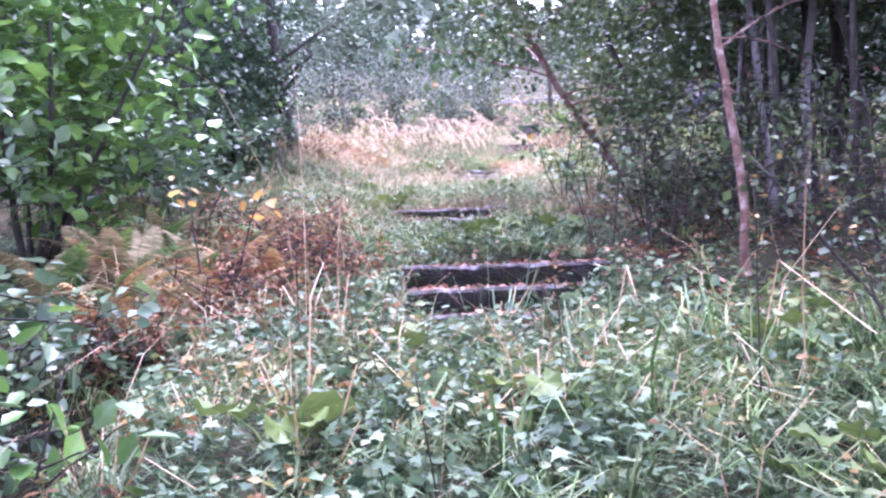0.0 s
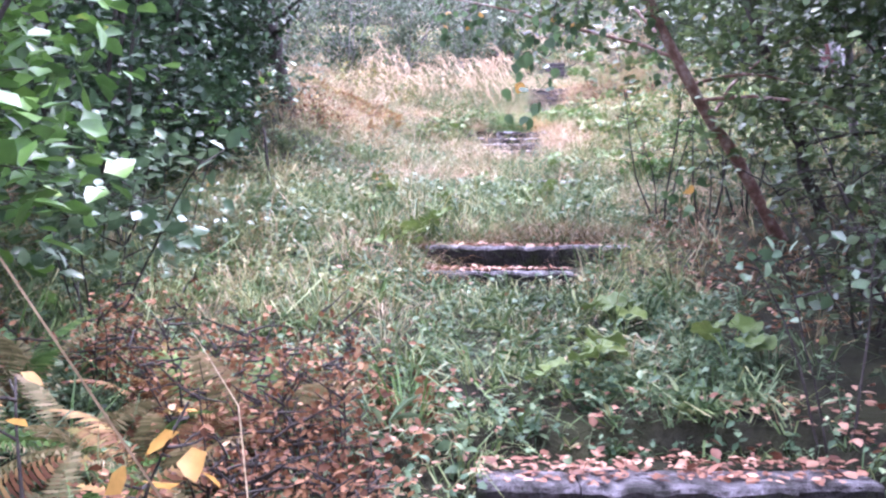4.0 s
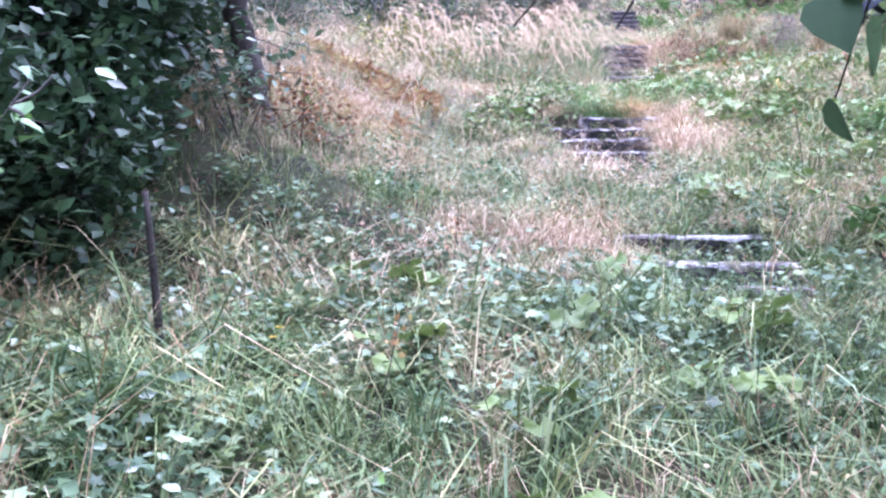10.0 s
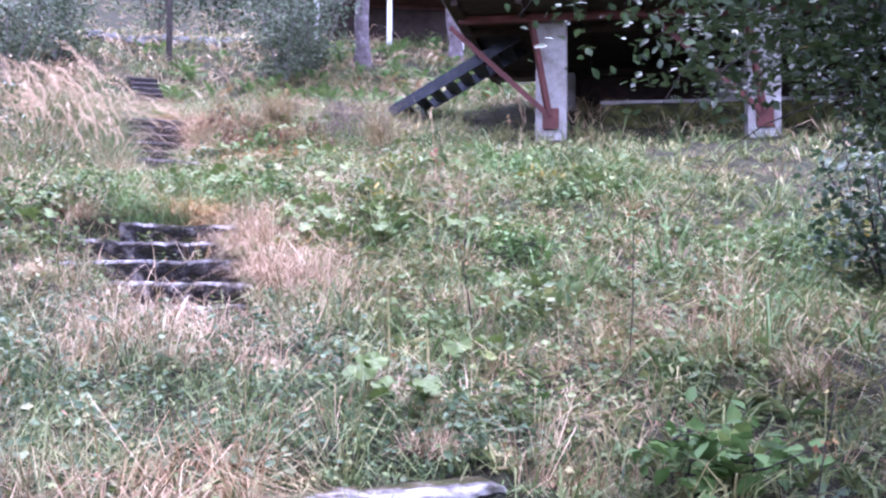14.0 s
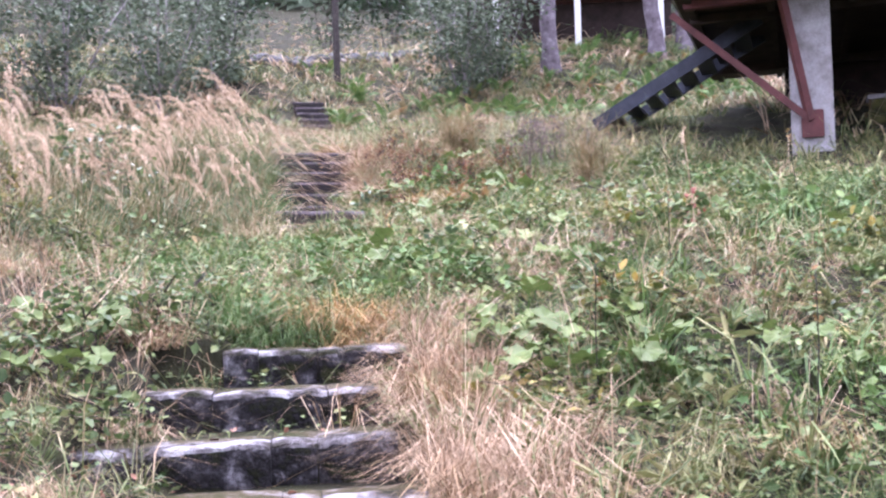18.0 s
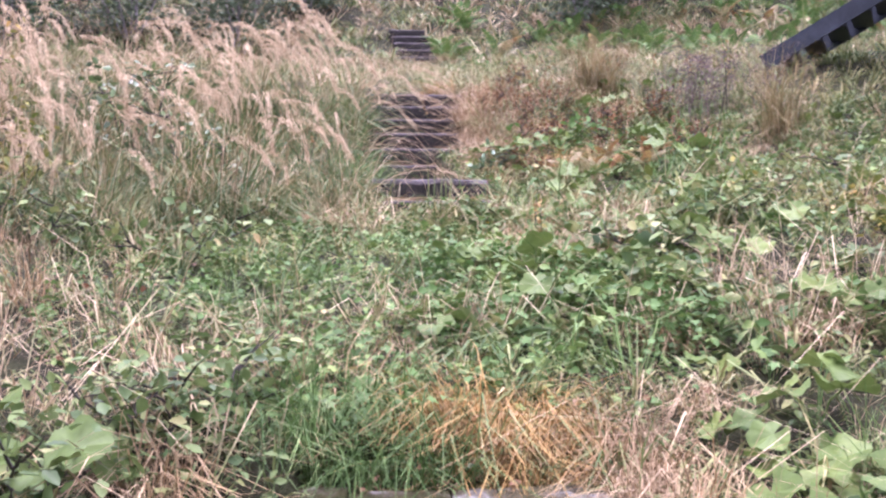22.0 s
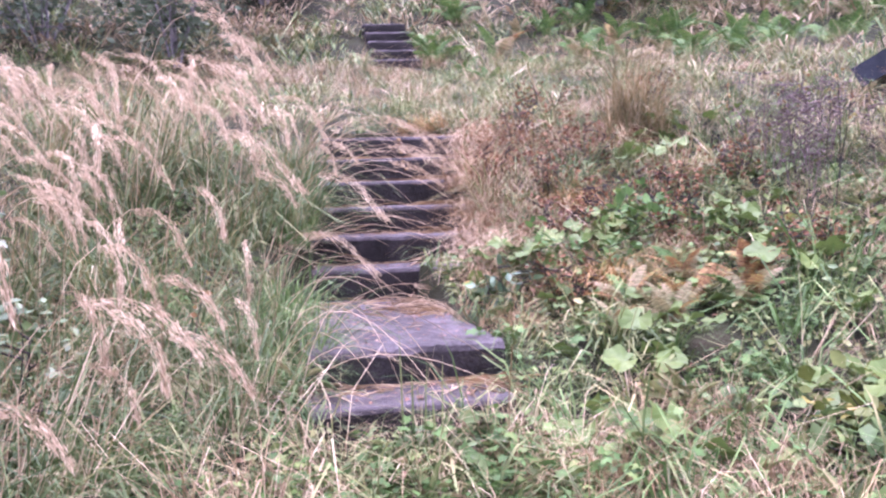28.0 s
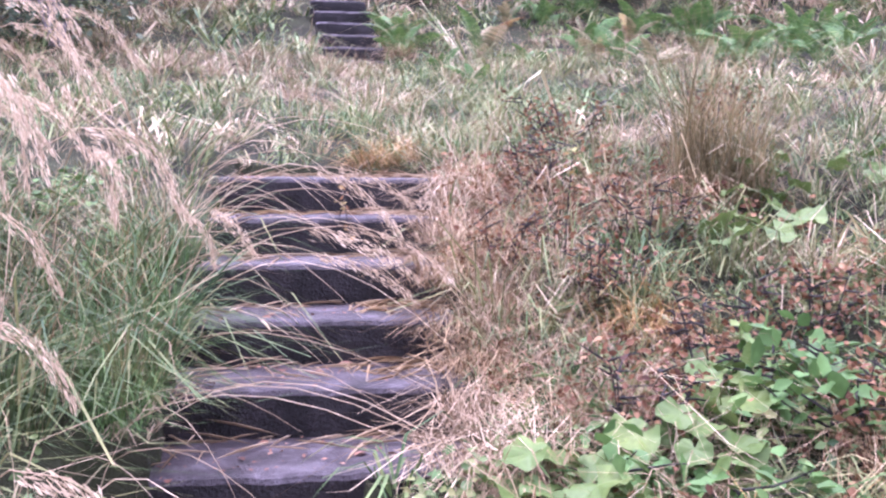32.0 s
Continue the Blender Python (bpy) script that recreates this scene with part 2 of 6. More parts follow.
# Damp moss and stone; the near-black also paints in the risers' shade
M_riser = rough_mat("shaded_mossy_stone_face", [(0.34, (0.022, 0.026, 0.009)), (0.48, (0.014, 0.011, 0.011)), (0.62, (0.035, 0.03, 0.03)), (0.78, (0.16, 0.14, 0.15))], 8.0, 55, 0.85, 0.05, 0.9)
# Mossy grey stone, darker than the lip because riser shade is coloured in
M_stoneface = rough_mat("shaded_grey_stone_face", [(0.36, (0.035, 0.04, 0.012)), (0.46, (0.022, 0.019, 0.02)), (0.56, (0.075, 0.068, 0.075)), (0.68, (0.36, 0.34, 0.36))], 9.0, 70, 0.85, 0.05, 0.9)
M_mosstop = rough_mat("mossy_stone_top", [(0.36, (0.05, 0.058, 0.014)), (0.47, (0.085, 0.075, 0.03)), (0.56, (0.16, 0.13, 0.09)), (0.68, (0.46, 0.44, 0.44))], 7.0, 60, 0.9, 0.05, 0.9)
M_rubble = rough_mat("grey_rubble_stone", [(0.34, (0.05, 0.05, 0.045)), (0.5, (0.12, 0.115, 0.12)), (0.66, (0.26, 0.25, 0.265))], 3.0, 40, 0.9, 0.05, 0.8)
M_mosswall = rough_mat("mossy_wall_face", [(0.36, (0.03, 0.028, 0.02)), (0.47, (0.07, 0.07, 0.025)), (0.58, (0.12, 0.12, 0.035)), (0.7, (0.20, 0.17, 0.12))], 5.0, 40, 0.9, 0.05, 0.9)
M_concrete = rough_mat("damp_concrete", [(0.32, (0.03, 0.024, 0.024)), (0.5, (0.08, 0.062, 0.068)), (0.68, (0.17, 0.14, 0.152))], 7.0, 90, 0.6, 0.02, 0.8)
# Damp riser concrete, with the shade of its upright faces put into the colour
M_concrete_riser = rough_mat("shaded_damp_concrete_face", [(0.3, (0.008, 0.006, 0.005)), (0.5, (0.018, 0.013, 0.013)), (0.75, (0.045, 0.035, 0.036))], 5.0, 70, 0.6, 0.02, 0.8)
M_pale = rough_mat("pale_concrete", [(0.3, (0.20, 0.18, 0.17)), (0.5, (0.35, 0.33, 0.33)), (0.7, (0.45, 0.43, 0.43))], 3.5, 60, 0.85, 0.01)
M_bark = rough_mat("dark_bark", [(0.3, (0.025, 0.02, 0.018)), (0.6, (0.06, 0.05, 0.045)), (0.8, (0.12, 0.10, 0.09))], 9.0, 50, 0.9, 0.03)
M_redbark = rough_mat("reddish_birch_bark", [(0.3, (0.09, 0.045, 0.035)), (0.5, (0.20, 0.11, 0.085)), (0.62, (0.36, 0.27, 0.24)), (0.75, (0.48, 0.42, 0.40))], 11.0, 50, 0.7, 0.02)
M_greybark = rough_mat("grey_bark", [(0.3, (0.13, 0.11, 0.11)), (0.55, (0.27, 0.24, 0.25)), (0.75, (0.42, 0.39, 0.40))], 6.0, 50, 0.85, 0.02)
M_violetbark = rough_mat("grey_violet_bark", [(0.3, (0.07, 0.055, 0.06)), (0.55, (0.15, 0.125, 0.14)), (0.75, (0.30, 0.27, 0.29))], 5.0, 45, 0.85, 0.02)
M_glass, glass_tree, glass_bsdf = mat("dark_window_glass", 0.08, 0.0, 0.6)
glass_bsdf.inputs["Base Color"].default_value = (0.02, 0.025, 0.03, 1)
M_redsteel = rough_mat("rust_red_painted_steel", [(0.3, (0.06, 0.018, 0.016)), (0.6, (0.11, 0.033, 0.03)), (0.8, (0.16, 0.06, 0.05))], 4.0, 60, 0.6, 0.004)
M_blacksteel = rough_mat("dark_blue_steel", [(0.3, (0.012, 0.014, 0.022)), (0.6, (0.03, 0.034, 0.05)), (0.8, (0.07, 0.075, 0.10))], 4.0, 60, 0.5, 0.004)
M_board = rough_mat("dark_boards", [(0.3, (0.02, 0.014, 0.012)), (0.6, (0.045, 0.03, 0.026)), (0.8, (0.07, 0.05, 0.04))], 4.0, 60, 0.85, 0.006)
M_redboard = rough_mat("red_brown_boards", [(0.3, (0.05, 0.022, 0.018)), (0.6, (0.095, 0.04, 0.032)), (0.8, (0.14, 0.065, 0.052))], 4.0, 60, 0.8, 0.006)
M_white = rough_mat("white_paint", [(0.3, (0.62, 0.62, 0.60)), (0.6, (0.78, 0.78, 0.76)), (0.8, (0.82, 0.82, 0.8))], 4.0, 60, 0.6, 0.004)

# ---- the lie of the land ----
LIE_Y = [-60, -6, 0, 2, 3.6, 5.2, 6.4, 9.3, 10.1, 11.8, 13.3, 14.5, 17.2, 19.5, 21.5, 23.2, 24.0, 25.4, 27.0, 28.0, 30.0, 33.0, 35.0, 38.5, 50, 62, 110, 400]
LIE_Z = [-12, -1.3, 0.05, 0.8, 1.25, 1.5, 1.95, 2.58, 2.8, 3.2, 3.4, 3.65, 4.15, 4.85, 5.35, 5.52, 5.74, 6.1, 6.68, 7.05, 7.45, 8.1, 9.0, 10.8, 13.2, 18, 36, 90]
TRAIL_Y, TRAIL_X = [-6, 0, 6, 10, 14, 19, 24, 27, 34], [0, 0, 0.4, 0.3, 0.75, 0.85, 1.95, 2.3, 3.2]
RISE_Y, RISE = [-6, 10, 15, 20, 24, 27, 31, 60], [0.04, 0.05, 0.09, 0.135, 0.14, 0.11, 0.11, 0.05]


def trail_x(y):
    return np.interp(y, TRAIL_Y, TRAIL_X)


def wobble(x, y):
    return 0.035 * np.sin(2.3 * x + 1.1 * np.sin(1.7 * y)) * np.cos(1.9 * y + x) + 0.02 * np.sin(6.1 * x + 2.0 * y) * np.sin(5.3 * y - 1.3 * x)


# stairs: name, middle x, front y, top z, width, yaw, tread
FLIGHT_A = [(0.30, 5.50, 1.62, 1.00, 2, 0.45), (0.40, 5.93, 1.80, 1.20, 1, 0.4), (0.45, 6.30, 1.97, 1.36, 0, 0.45)]
FLIGHT_B = [(0.02, 9.20, 2.64, 0.95, -2, 0.5), (0.25, 9.72, 2.80, 1.40, -3, 0.42)]
FLIGHT_C = [(0.80, 13.05, 3.36, 0.80, -4, 0.5), (0.80, 13.55, 3.47, 0.95, -5, 0.62), (0.78, 14.22, 3.61, 0.95, -3, 0.42)]
FLIGHT_D = [(0.75, 17.35, 4.20, 0.75, -7, 0.45), (0.79, 17.85, 4.35, 1.02, -7, 0.5), (0.60, 18.33, 4.51, 1.36, -7, 0.5), (0.76, 18.85, 4.67, 1.12, -7, 0.47), (1.10, 19.30, 4.83, 0.98, -7, 0.4)]
FLIGHT_E = [(1.87, 23.62, 5.75, 0.88, 3, 0.44)]
LANDING = (1.91, 24.04, 5.92, 0.94, 3, 1.82)
FLIGHT_F = [(2.14 + 0.062 * i, 25.82 + 0.415 * i, 6.115 + 0.185 * i, 1.16, -6, 0.46) for i in range(6)]
FLIGHT_G = [(3.42, 33.0 + 0.3 * i, 8.18 + 0.17 * i, 0.66, -5, 0.33) for i in range(6)]
ALL_STEPS = FLIGHT_A + FLIGHT_B + FLIGHT_C + FLIGHT_D + FLIGHT_E + [LANDING] + FLIGHT_F + FLIGHT_G


def ground_z(x, y, sink=True):
    x, y = np.asarray(x, float), np.asarray(y, float)
    z = np.zeros(np.broadcast(x, y).shape)
    for s in (-0.5, 0, 0.5):
        z = z + np.interp(y + s, LIE_Y, LIE_Z) / 3
    off = x - trail_x(y)
    z = z + np.maximum(off - 0.8, 0) ** 1.0 * np.interp(y, RISE_Y, RISE) * np.where(off > 12, 12 / np.maximum(off, 0.1), 1)
    z = z - 0.8 * np.exp(-((x + 2.0) / 0.7) ** 4 - ((y - 3.1) / 1.6) ** 4)
    bank = np.clip((y - 12.6) / 1.6, 0, 1) * np.clip((22.5 - y) / 3.0, 0, 1)
    z = z + bank * 0.42 * np.clip(-off - 1.5, 0, 2.2)
    z = z + np.maximum(-off - 2.0, 0) * 0.03 * np.where(off < -12, 12 / np.maximum(-off, 0.1), 1) + wobble(x, y)
    if sink:
        for sx, sy, sz, w, yaw, tread in ALL_STEPS:
            dx, dy = x - sx, y - sy
            c, s = math.cos(radians(yaw)), math.sin(radians(yaw))
            u, v = c * dx + s * dy, -s * dx + c * dy
            if sy > 23:
                z = np.where((np.abs(u) < w / 2 - 0.04) & (v > -0.2) & (v < tread), np.minimum(z, sz - 0.34), z)
                continue
            z = np.where((np.abs(u) < w / 2) & (v > 0.1) & (v < tread + 0.1), sz - 0.03, z)
            z = np.where((np.abs(u) < w / 2) & (v <= 0.1) & (v > -0.25), np.minimum(z, sz - 0.16), z)
    return z


# ---- mesh helpers ----
def mesh_object(name, verts, faces_flat, loops_per_face, material, parent=None, label="", smooth=False):
    """One mesh from arrays: verts (n, 3), corner indices, and the number of corners of each face."""
    me = bpy.data.meshes.new(name)
    verts = np.asarray(verts, np.float32)
    faces_flat, counts = np.asarray(faces_flat, np.int32), np.asarray(loops_per_face, np.int32)
    me.vertices.add(len(verts))
    me.vertices.foreach_set("co", verts.ravel())
    me.loops.add(len(faces_flat))
    me.loops.foreach_set("vertex_index", faces_flat)
    me.polygons.add(len(counts))
    starts = np.concatenate([[0], np.cumsum(counts)[:-1]]).astype(np.int32)
    me.polygons.foreach_set("loop_start", starts)
    me.polygons.foreach_set("loop_total", counts)
    if smooth:
        me.polygons.foreach_set("use_smooth", np.ones(len(counts), bool))
    me.update(calc_edges=True)
    me.materials.append(material)
    ob = new(name, me)
    if parent:
        ob.parent = parent
    if label:
        tagged(ob, label)
    return ob


def part(name, bm, material, parent, label=""):
    me = bpy.data.meshes.new(name)
    bm.to_mesh(me)
    bm.free()
    me.materials.append(material)
    ob = new(name, me)
    ob.parent = parent
    if label:
        tagged(ob, label)
    return ob


def thing(name, x, y, z, label, category, group="", yaw=0):
    e = new(name)
    e.empty_display_size = 0.1
    e.matrix_basis = pose(x, y, z, 0, 0, yaw)
    return tagged(e, label, category, group)


def stamp(template, mats, places):
    """Copies of a template (verts, faces) by (n,3,3) matrices and (n,3) places, as arrays for mesh_object."""
    tv, tf = template
    tv = np.asarray(tv, float)
    n = len(places)
    verts = (np.einsum("nij,vj->nvi", mats, tv) + np.asarray(places)[:, None, :]).reshape(-1, 3)
    flat = np.array([i for f in tf for i in f])
    counts = np.array([len(f) for f in tf])
    idx = (flat[None, :] + (np.arange(n) * len(tv))[:, None]).ravel()
    return verts, idx, np.tile(counts, n)


def turns(rng, n, tilt, size, spread=0.35):
    """Random turns about z with a lean of up to tilt (radians), and a size with spread."""
    a, b, r = rng.uniform(0, 2 * math.pi, n), rng.normal(0, tilt, n), rng.uniform(0, 2 * math.pi, n)
    ca, sa, cb, sb, cr, sr = np.cos(a), np.sin(a), np.cos(b), np.sin(b), np.cos(r), np.sin(r)
    z = np.zeros(n)
    o = np.ones(n)
    rz = np.stack([np.stack([ca, -sa, z], 1), np.stack([sa, ca, z], 1), np.stack([z, z, o], 1)], 1)
    rx = np.stack([np.stack([o, z, z], 1), np.stack([z, cb, -sb], 1), np.stack([z, sb, cb], 1)], 1)
    r2 = np.stack([np.stack([cr, -sr, z], 1), np.stack([sr, cr, z], 1), np.stack([z, z, o], 1)], 1)
    s = size * (1 + spread * rng.uniform(-1, 1, n))
    return np.einsum("nij,njk,nkl->nil", rz, rx, r2) * s[:, None, None]


LEAF = ([(0, 0, 0), (0.34, 0.32, 0.07), (0.30, 0.68, 0.06), (0, 1, -0.08), (-0.30, 0.68, 0.06), (-0.34, 0.32, 0.07), (0, 0.5, 0)],
        [(0, 1, 2, 6), (6, 2, 3), (0, 6, 4, 5), (6, 3, 4)])
BROAD = ([(0, 0, 0), (0.30, 0.08, 0.05), (0.46, 0.30, 0.07), (0.38, 0.58, 0.05), (0.16, 0.86, 0), (0, 1.05, -0.06), (-0.16, 0.86, 0), (-0.38, 0.58, 0.05), (-0.46, 0.30, 0.07), (-0.30, 0.08, 0.05), (0, 0.35, 0), (0, 0.7, -0.01), (0.0, -0.35, 0.05), (0.02, -0.35, 0.05)],
         [(0, 1, 2, 10), (10, 2, 3, 11), (11, 3, 4), (11, 4, 5), (0, 10, 8, 9), (10, 11, 7, 8), (11, 6, 7), (11, 5, 6), (0, 12, 13)])
LANCE = ([(0, 0, 0), (0.09, 0.35, 0.05), (0.07, 0.7, 0.02), (0, 1.1, -0.2), (-0.07, 0.7, 0.02), (-0.09, 0.35, 0.05)], [(0, 1, 2, 3), (0, 3, 4, 5)])
OVAL = ([(0, 0, 0), (0.34, 0.4, 0.07), (0.20, 0.8, 0.03), (0, 1.02, -0.07), (-0.20, 0.8, 0.03), (-0.34, 0.4, 0.07)], [(0, 1, 2, 3), (0, 3, 4, 5)])
LOBED = ([(0, 0, 0), (0.42, -0.02, 0.05), (0.26, 0.24, 0.03), (0.56, 0.5, 0.0), (0.22, 0.5, 0.04), (0, 0.92, -0.05), (-0.22, 0.5, 0.04), (-0.56, 0.5, 0.0), (-0.26, 0.24, 0.03), (-0.42, -0.02, 0.05)],
         [(0, 1, 2), (0, 2, 3, 4), (0, 4, 5, 6), (0, 6, 7, 8), (0, 8, 9)])
SMALL_LEAF = ([(0, 0, 0), (0.33, 0.45, 0.06), (0, 1, -0.06), (-0.33, 0.45, 0.06)], [(0, 1, 2), (0, 2, 3)])


def blades(rng, base, height, width, lean, droop=0.5, az=None, lite=False):
    """Curved grass blades as arrays; base (n,3), height and width (n,)."""
    n = len(base)
    az = rng.uniform(0, 2 * math.pi, n) if az is None else az
    ln = np.abs(rng.normal(lean, 0.25, n))
    d = np.stack([np.cos(az), np.sin(az)], 1)
    side = np.stack([-np.sin(az), np.cos(az), np.zeros(n)], 1)
    face = rng.uniform(0, math.pi, n)
    side = side * np.cos(face)[:, None] + np.stack([d[:, 0], d[:, 1], np.zeros(n)], 1) * np.sin(face)[:, None]
    m = 2 if lite else 3
    out = np.empty((n, 2 * m + 1, 3))
    for k, (s, w) in enumerate(((0, 0.8), (0.55, 1.0), (1.0, 0)) if lite else ((0, 0.8), (0.4, 1.0), (0.75, 0.7), (1.0, 0))):
        bend = ln * s + droop * ln * s * s
        up = s * np.cos(np.minimum(bend, 1.4)) * height
        outw = s * np.sin(np.minimum(bend, 1.5)) * height
        c = base + np.stack([d[:, 0] * outw, d[:, 1] * outw, up], 1)
        if k < m:
            out[:, 2 * k] = c - side * (width * w / 2)[:, None]
            out[:, 2 * k + 1] = c + side * (width * w / 2)[:, None]
        else:
            out[:, 2 * m] = c
    flat = np.array([0, 1, 3, 2, 2, 3, 4] if lite else [0, 1, 3, 2, 2, 3, 5, 4, 4, 5, 6])
    idx = (flat[None, :] + (np.arange(n) * (2 * m + 1))[:, None]).ravel()
    return out.reshape(-1, 3), idx, np.tile(np.array([4, 3] if lite else [4, 4, 3]), n)


def tube(points, radii, sides=7, rng=None, rough=0.0):
    """A tapered limb along points, as arrays."""
    p = np.asarray(points, float)
    n = len(p)
    t = np.gradient(p, axis=0)
    t /= np.linalg.norm(t, axis=1)[:, None] + 1e-9
    ref = np.where(np.abs(t[:, 2:3]) > 0.9, np.array([[1.0, 0, 0]]), np.array([[0, 0, 1.0]]))
    u = np.cross(t, ref)
    u /= np.linalg.norm(u, axis=1)[:, None] + 1e-9
    v = np.cross(t, u)
    a = np.arange(sides) * 2 * math.pi / sides
    r = np.asarray(radii, float)[:, None]
    if rng is not None and rough:
        r = r * (1 + rng.normal(0, rough, (n, sides)))
    ring = p[:, None, :] + (u[:, None, :] * np.cos(a)[None, :, None] + v[:, None, :] * np.sin(a)[None, :, None]) * np.broadcast_to(r, (n, sides))[:, :, None]
    idx = []
    for i in range(n - 1):
        for k in range(sides):
            q = (k + 1) % sides
            idx += [i * sides + k, i * sides + q, (i + 1) * sides + q, (i + 1) * sides + k]
    counts = [4] * ((n - 1) * sides)
    idx += [(n - 1) * sides + k for k in range(sides)]
    counts += [sides]
    return ring.reshape(-1, 3), np.array(idx), np.array(counts)


def joined(pieces):
    vs, ids, cs, at = [], [], [], 0
    for v, i, c in pieces:
        vs.append(v), ids.append(np.asarray(i) + at), cs.append(c)
        at += len(v)
    return np.concatenate(vs), np.concatenate(ids), np.concatenate(cs)


def box_bm(sx, sy, sz, cx=0, cy=0, cz=0, bevel=0.0):
    bm = bmesh.new()
    bmesh.ops.create_cube(bm, size=1, matrix=Matrix.Translation((cx, cy, cz)) @ Matrix.Diagonal((sx, sy, sz, 1)))
    if bevel:
        bmesh.ops.bevel(bm, geom=bm.edges[:], offset=bevel, segments=2, affect="EDGES")
    return bm


def beam_bm(a, b, w, h):
    """A square bar from a to b."""
    a, b = Vector(a), Vector(b)
    m = Matrix.Translation((a + b) / 2) @ (b - a).to_track_quat("Z", "Y").to_matrix().to_4x4() @ Matrix.Diagonal((w, h, (b - a).length, 1))
    bm = bmesh.new()
    bmesh.ops.create_cube(bm, size=1, matrix=m)
    return bm


# ---- ground ----
def ground_sheet():
    xs = np.unique(np.concatenate([np.arange(-9, 12, 0.18), np.arange(-0.8, 3.2, 0.06), np.linspace(12, 60, 26), np.linspace(-60, -9, 26), np.linspace(60, 400, 12), np.linspace(-400, -60, 12)]))
    ys = np.unique(np.concatenate([np.arange(-4, 31, 0.18), np.arange(5, 7, 0.07), np.arange(9, 10.4, 0.07), np.arange(12.8, 14.9, 0.07), np.arange(17, 20, 0.07), np.arange(23.2, 28.6, 0.08), np.arange(31, 60, 0.7), np.linspace(60, 400, 24), np.linspace(-300, -4, 24)]))
    X, Y = np.meshgrid(xs, ys)
    Z = ground_z(X, Y)
    nx, ny = len(xs), len(ys)
    v = np.stack([X.ravel(), Y.ravel(), Z.ravel()], 1)
    i = (np.arange(ny - 1)[:, None] * nx + np.arange(nx - 1)[None, :]).ravel()
    idx = np.stack([i, i + 1, i + nx + 1, i + nx], 1).ravel()
    return tagged(mesh_object("ground", v, idx, np.full(len(i), 4), M_soil, smooth=True), "soil and moss slope under overgrown grass", "ground", kind="structure")


ground_sheet()


# ---- stairs ----
def worn_block(seed, w, tread, h, rough, edge=0.02, sag=0.0, lip=4):
    """A worn block: front at y = 0, top at z = 0; risers take the second material, darkened for shade."""
    cell = 0.03
    nx = max(6, int(w / cell))
    prof = [(0.015, -h), (0.01, -h * 0.75), (0.004, -h * 0.5), (0.0, -h * 0.3), (0.0, -edge * 1.2), (edge * 0.35, -edge * 0.3), (edge * 1.2, 0.0)]
    ny = max(2, int((tread - edge * 1.2) / 0.07))
    prof += [(edge * 1.2 + (tread - edge * 1.2) * k / ny, 0.0) for k in range(1, ny + 1)] + [(tread, -h)]
    bm = bmesh.new()
    rows = []
    for k, (py, pz) in enumerate(prof):
        row = []
        for i in range(nx + 1):
            x = (i / nx - 0.5) * w
            q = Vector((x * 5 + seed * 7.3, py * 5, pz * 5))
            n = 0.5 * noise.noise(q) + 0.7 * noise.noise(q * 3.1) + 0.6 * noise.noise(q * 8.3)
            n2 = 0.6 * noise.noise(Vector((x * 3.1 + seed * 3.7, seed, 0.5)))
            chip = max(0.0, noise.noise(Vector((x * 8.0 + seed * 1.9, seed * 0.7, 0))) - 0.12) * rough * 3.2 if 3 <= k <= 6 else 0.0
            bulge = 1.0 if 3 <= k <= 6 else 0.5
            end = max(0, 1 - min(i, nx - i) / 2.0)
            row.append(bm.verts.new((x, py + rough * (0.8 * n + n2) * (1 if k < 8 else 0.3) + end * rough * 0.5, pz + rough * bulge * (0.7 * n + 0.5 * n2) - end * rough * 0.45 * (k > 2) - sag * (1 - (2 * x / w) ** 2) * (k > 3) - chip)))
        rows.append(row)
    for k, (a, b) in enumerate(zip(rows, rows[1:])):
        for i in range(nx):
            f = bm.faces.new((a[i], a[i + 1], b[i + 1], b[i]))
            # lower front rows get the darker slot, which stands in for riser shade
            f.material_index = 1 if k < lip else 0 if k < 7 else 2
    for side in (0, nx):
        f = bm.faces.new([r[side] for r in rows])
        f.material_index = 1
    bmesh.ops.recalc_face_normals(bm, faces=bm.faces)
    return bm


def staircase(name, steps, tops, faces, label, seed, rough, pieces, height, depth=None, block="step", crown=None):
    rng = np.random.default_rng(seed)
    x0, y0, z0 = steps[0][:3]
    st = thing(name, x0, y0, z0 - 0.2, label, "stairs")
    for j, (sx, sy, sz, w, yaw, tread) in enumerate(steps):
        n = pieces if isinstance(pieces, int) else pieces[j]
        cuts = np.linspace(-w / 2, w / 2, n + 1)
        cuts[1:-1] += rng.uniform(-0.12, 0.12, n - 1) * w
        for k in range(n):
            pw, mid = cuts[k + 1] - cuts[k] - (0.005 if n > 1 else 0), (cuts[k] + cuts[k + 1]) / 2
            d = tread if depth is None else depth * rng.uniform(0.85, 1.25)
            ob = part(block, worn_block(seed * 31 + j * 7 + k, pw, d, height, rough, lip=4), tops, st)
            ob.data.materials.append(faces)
            ob.data.materials.append(crown or tops)
            jit = 0 if n == 1 else 1
            ob.matrix_basis = pose(sx, sy, sz, 0, 0, yaw) @ pose(mid, jit * rng.uniform(-0.015, 0.015), jit * rng.uniform(-0.012, 0.006), 0, jit * rng.uniform(-1.2, 1.2), jit * rng.uniform(-2, 2))
            ob.matrix_parent_inverse = st.matrix_basis.inverted()
    return st


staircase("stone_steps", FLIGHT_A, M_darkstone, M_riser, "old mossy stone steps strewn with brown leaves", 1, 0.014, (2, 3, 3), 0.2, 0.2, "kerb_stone")
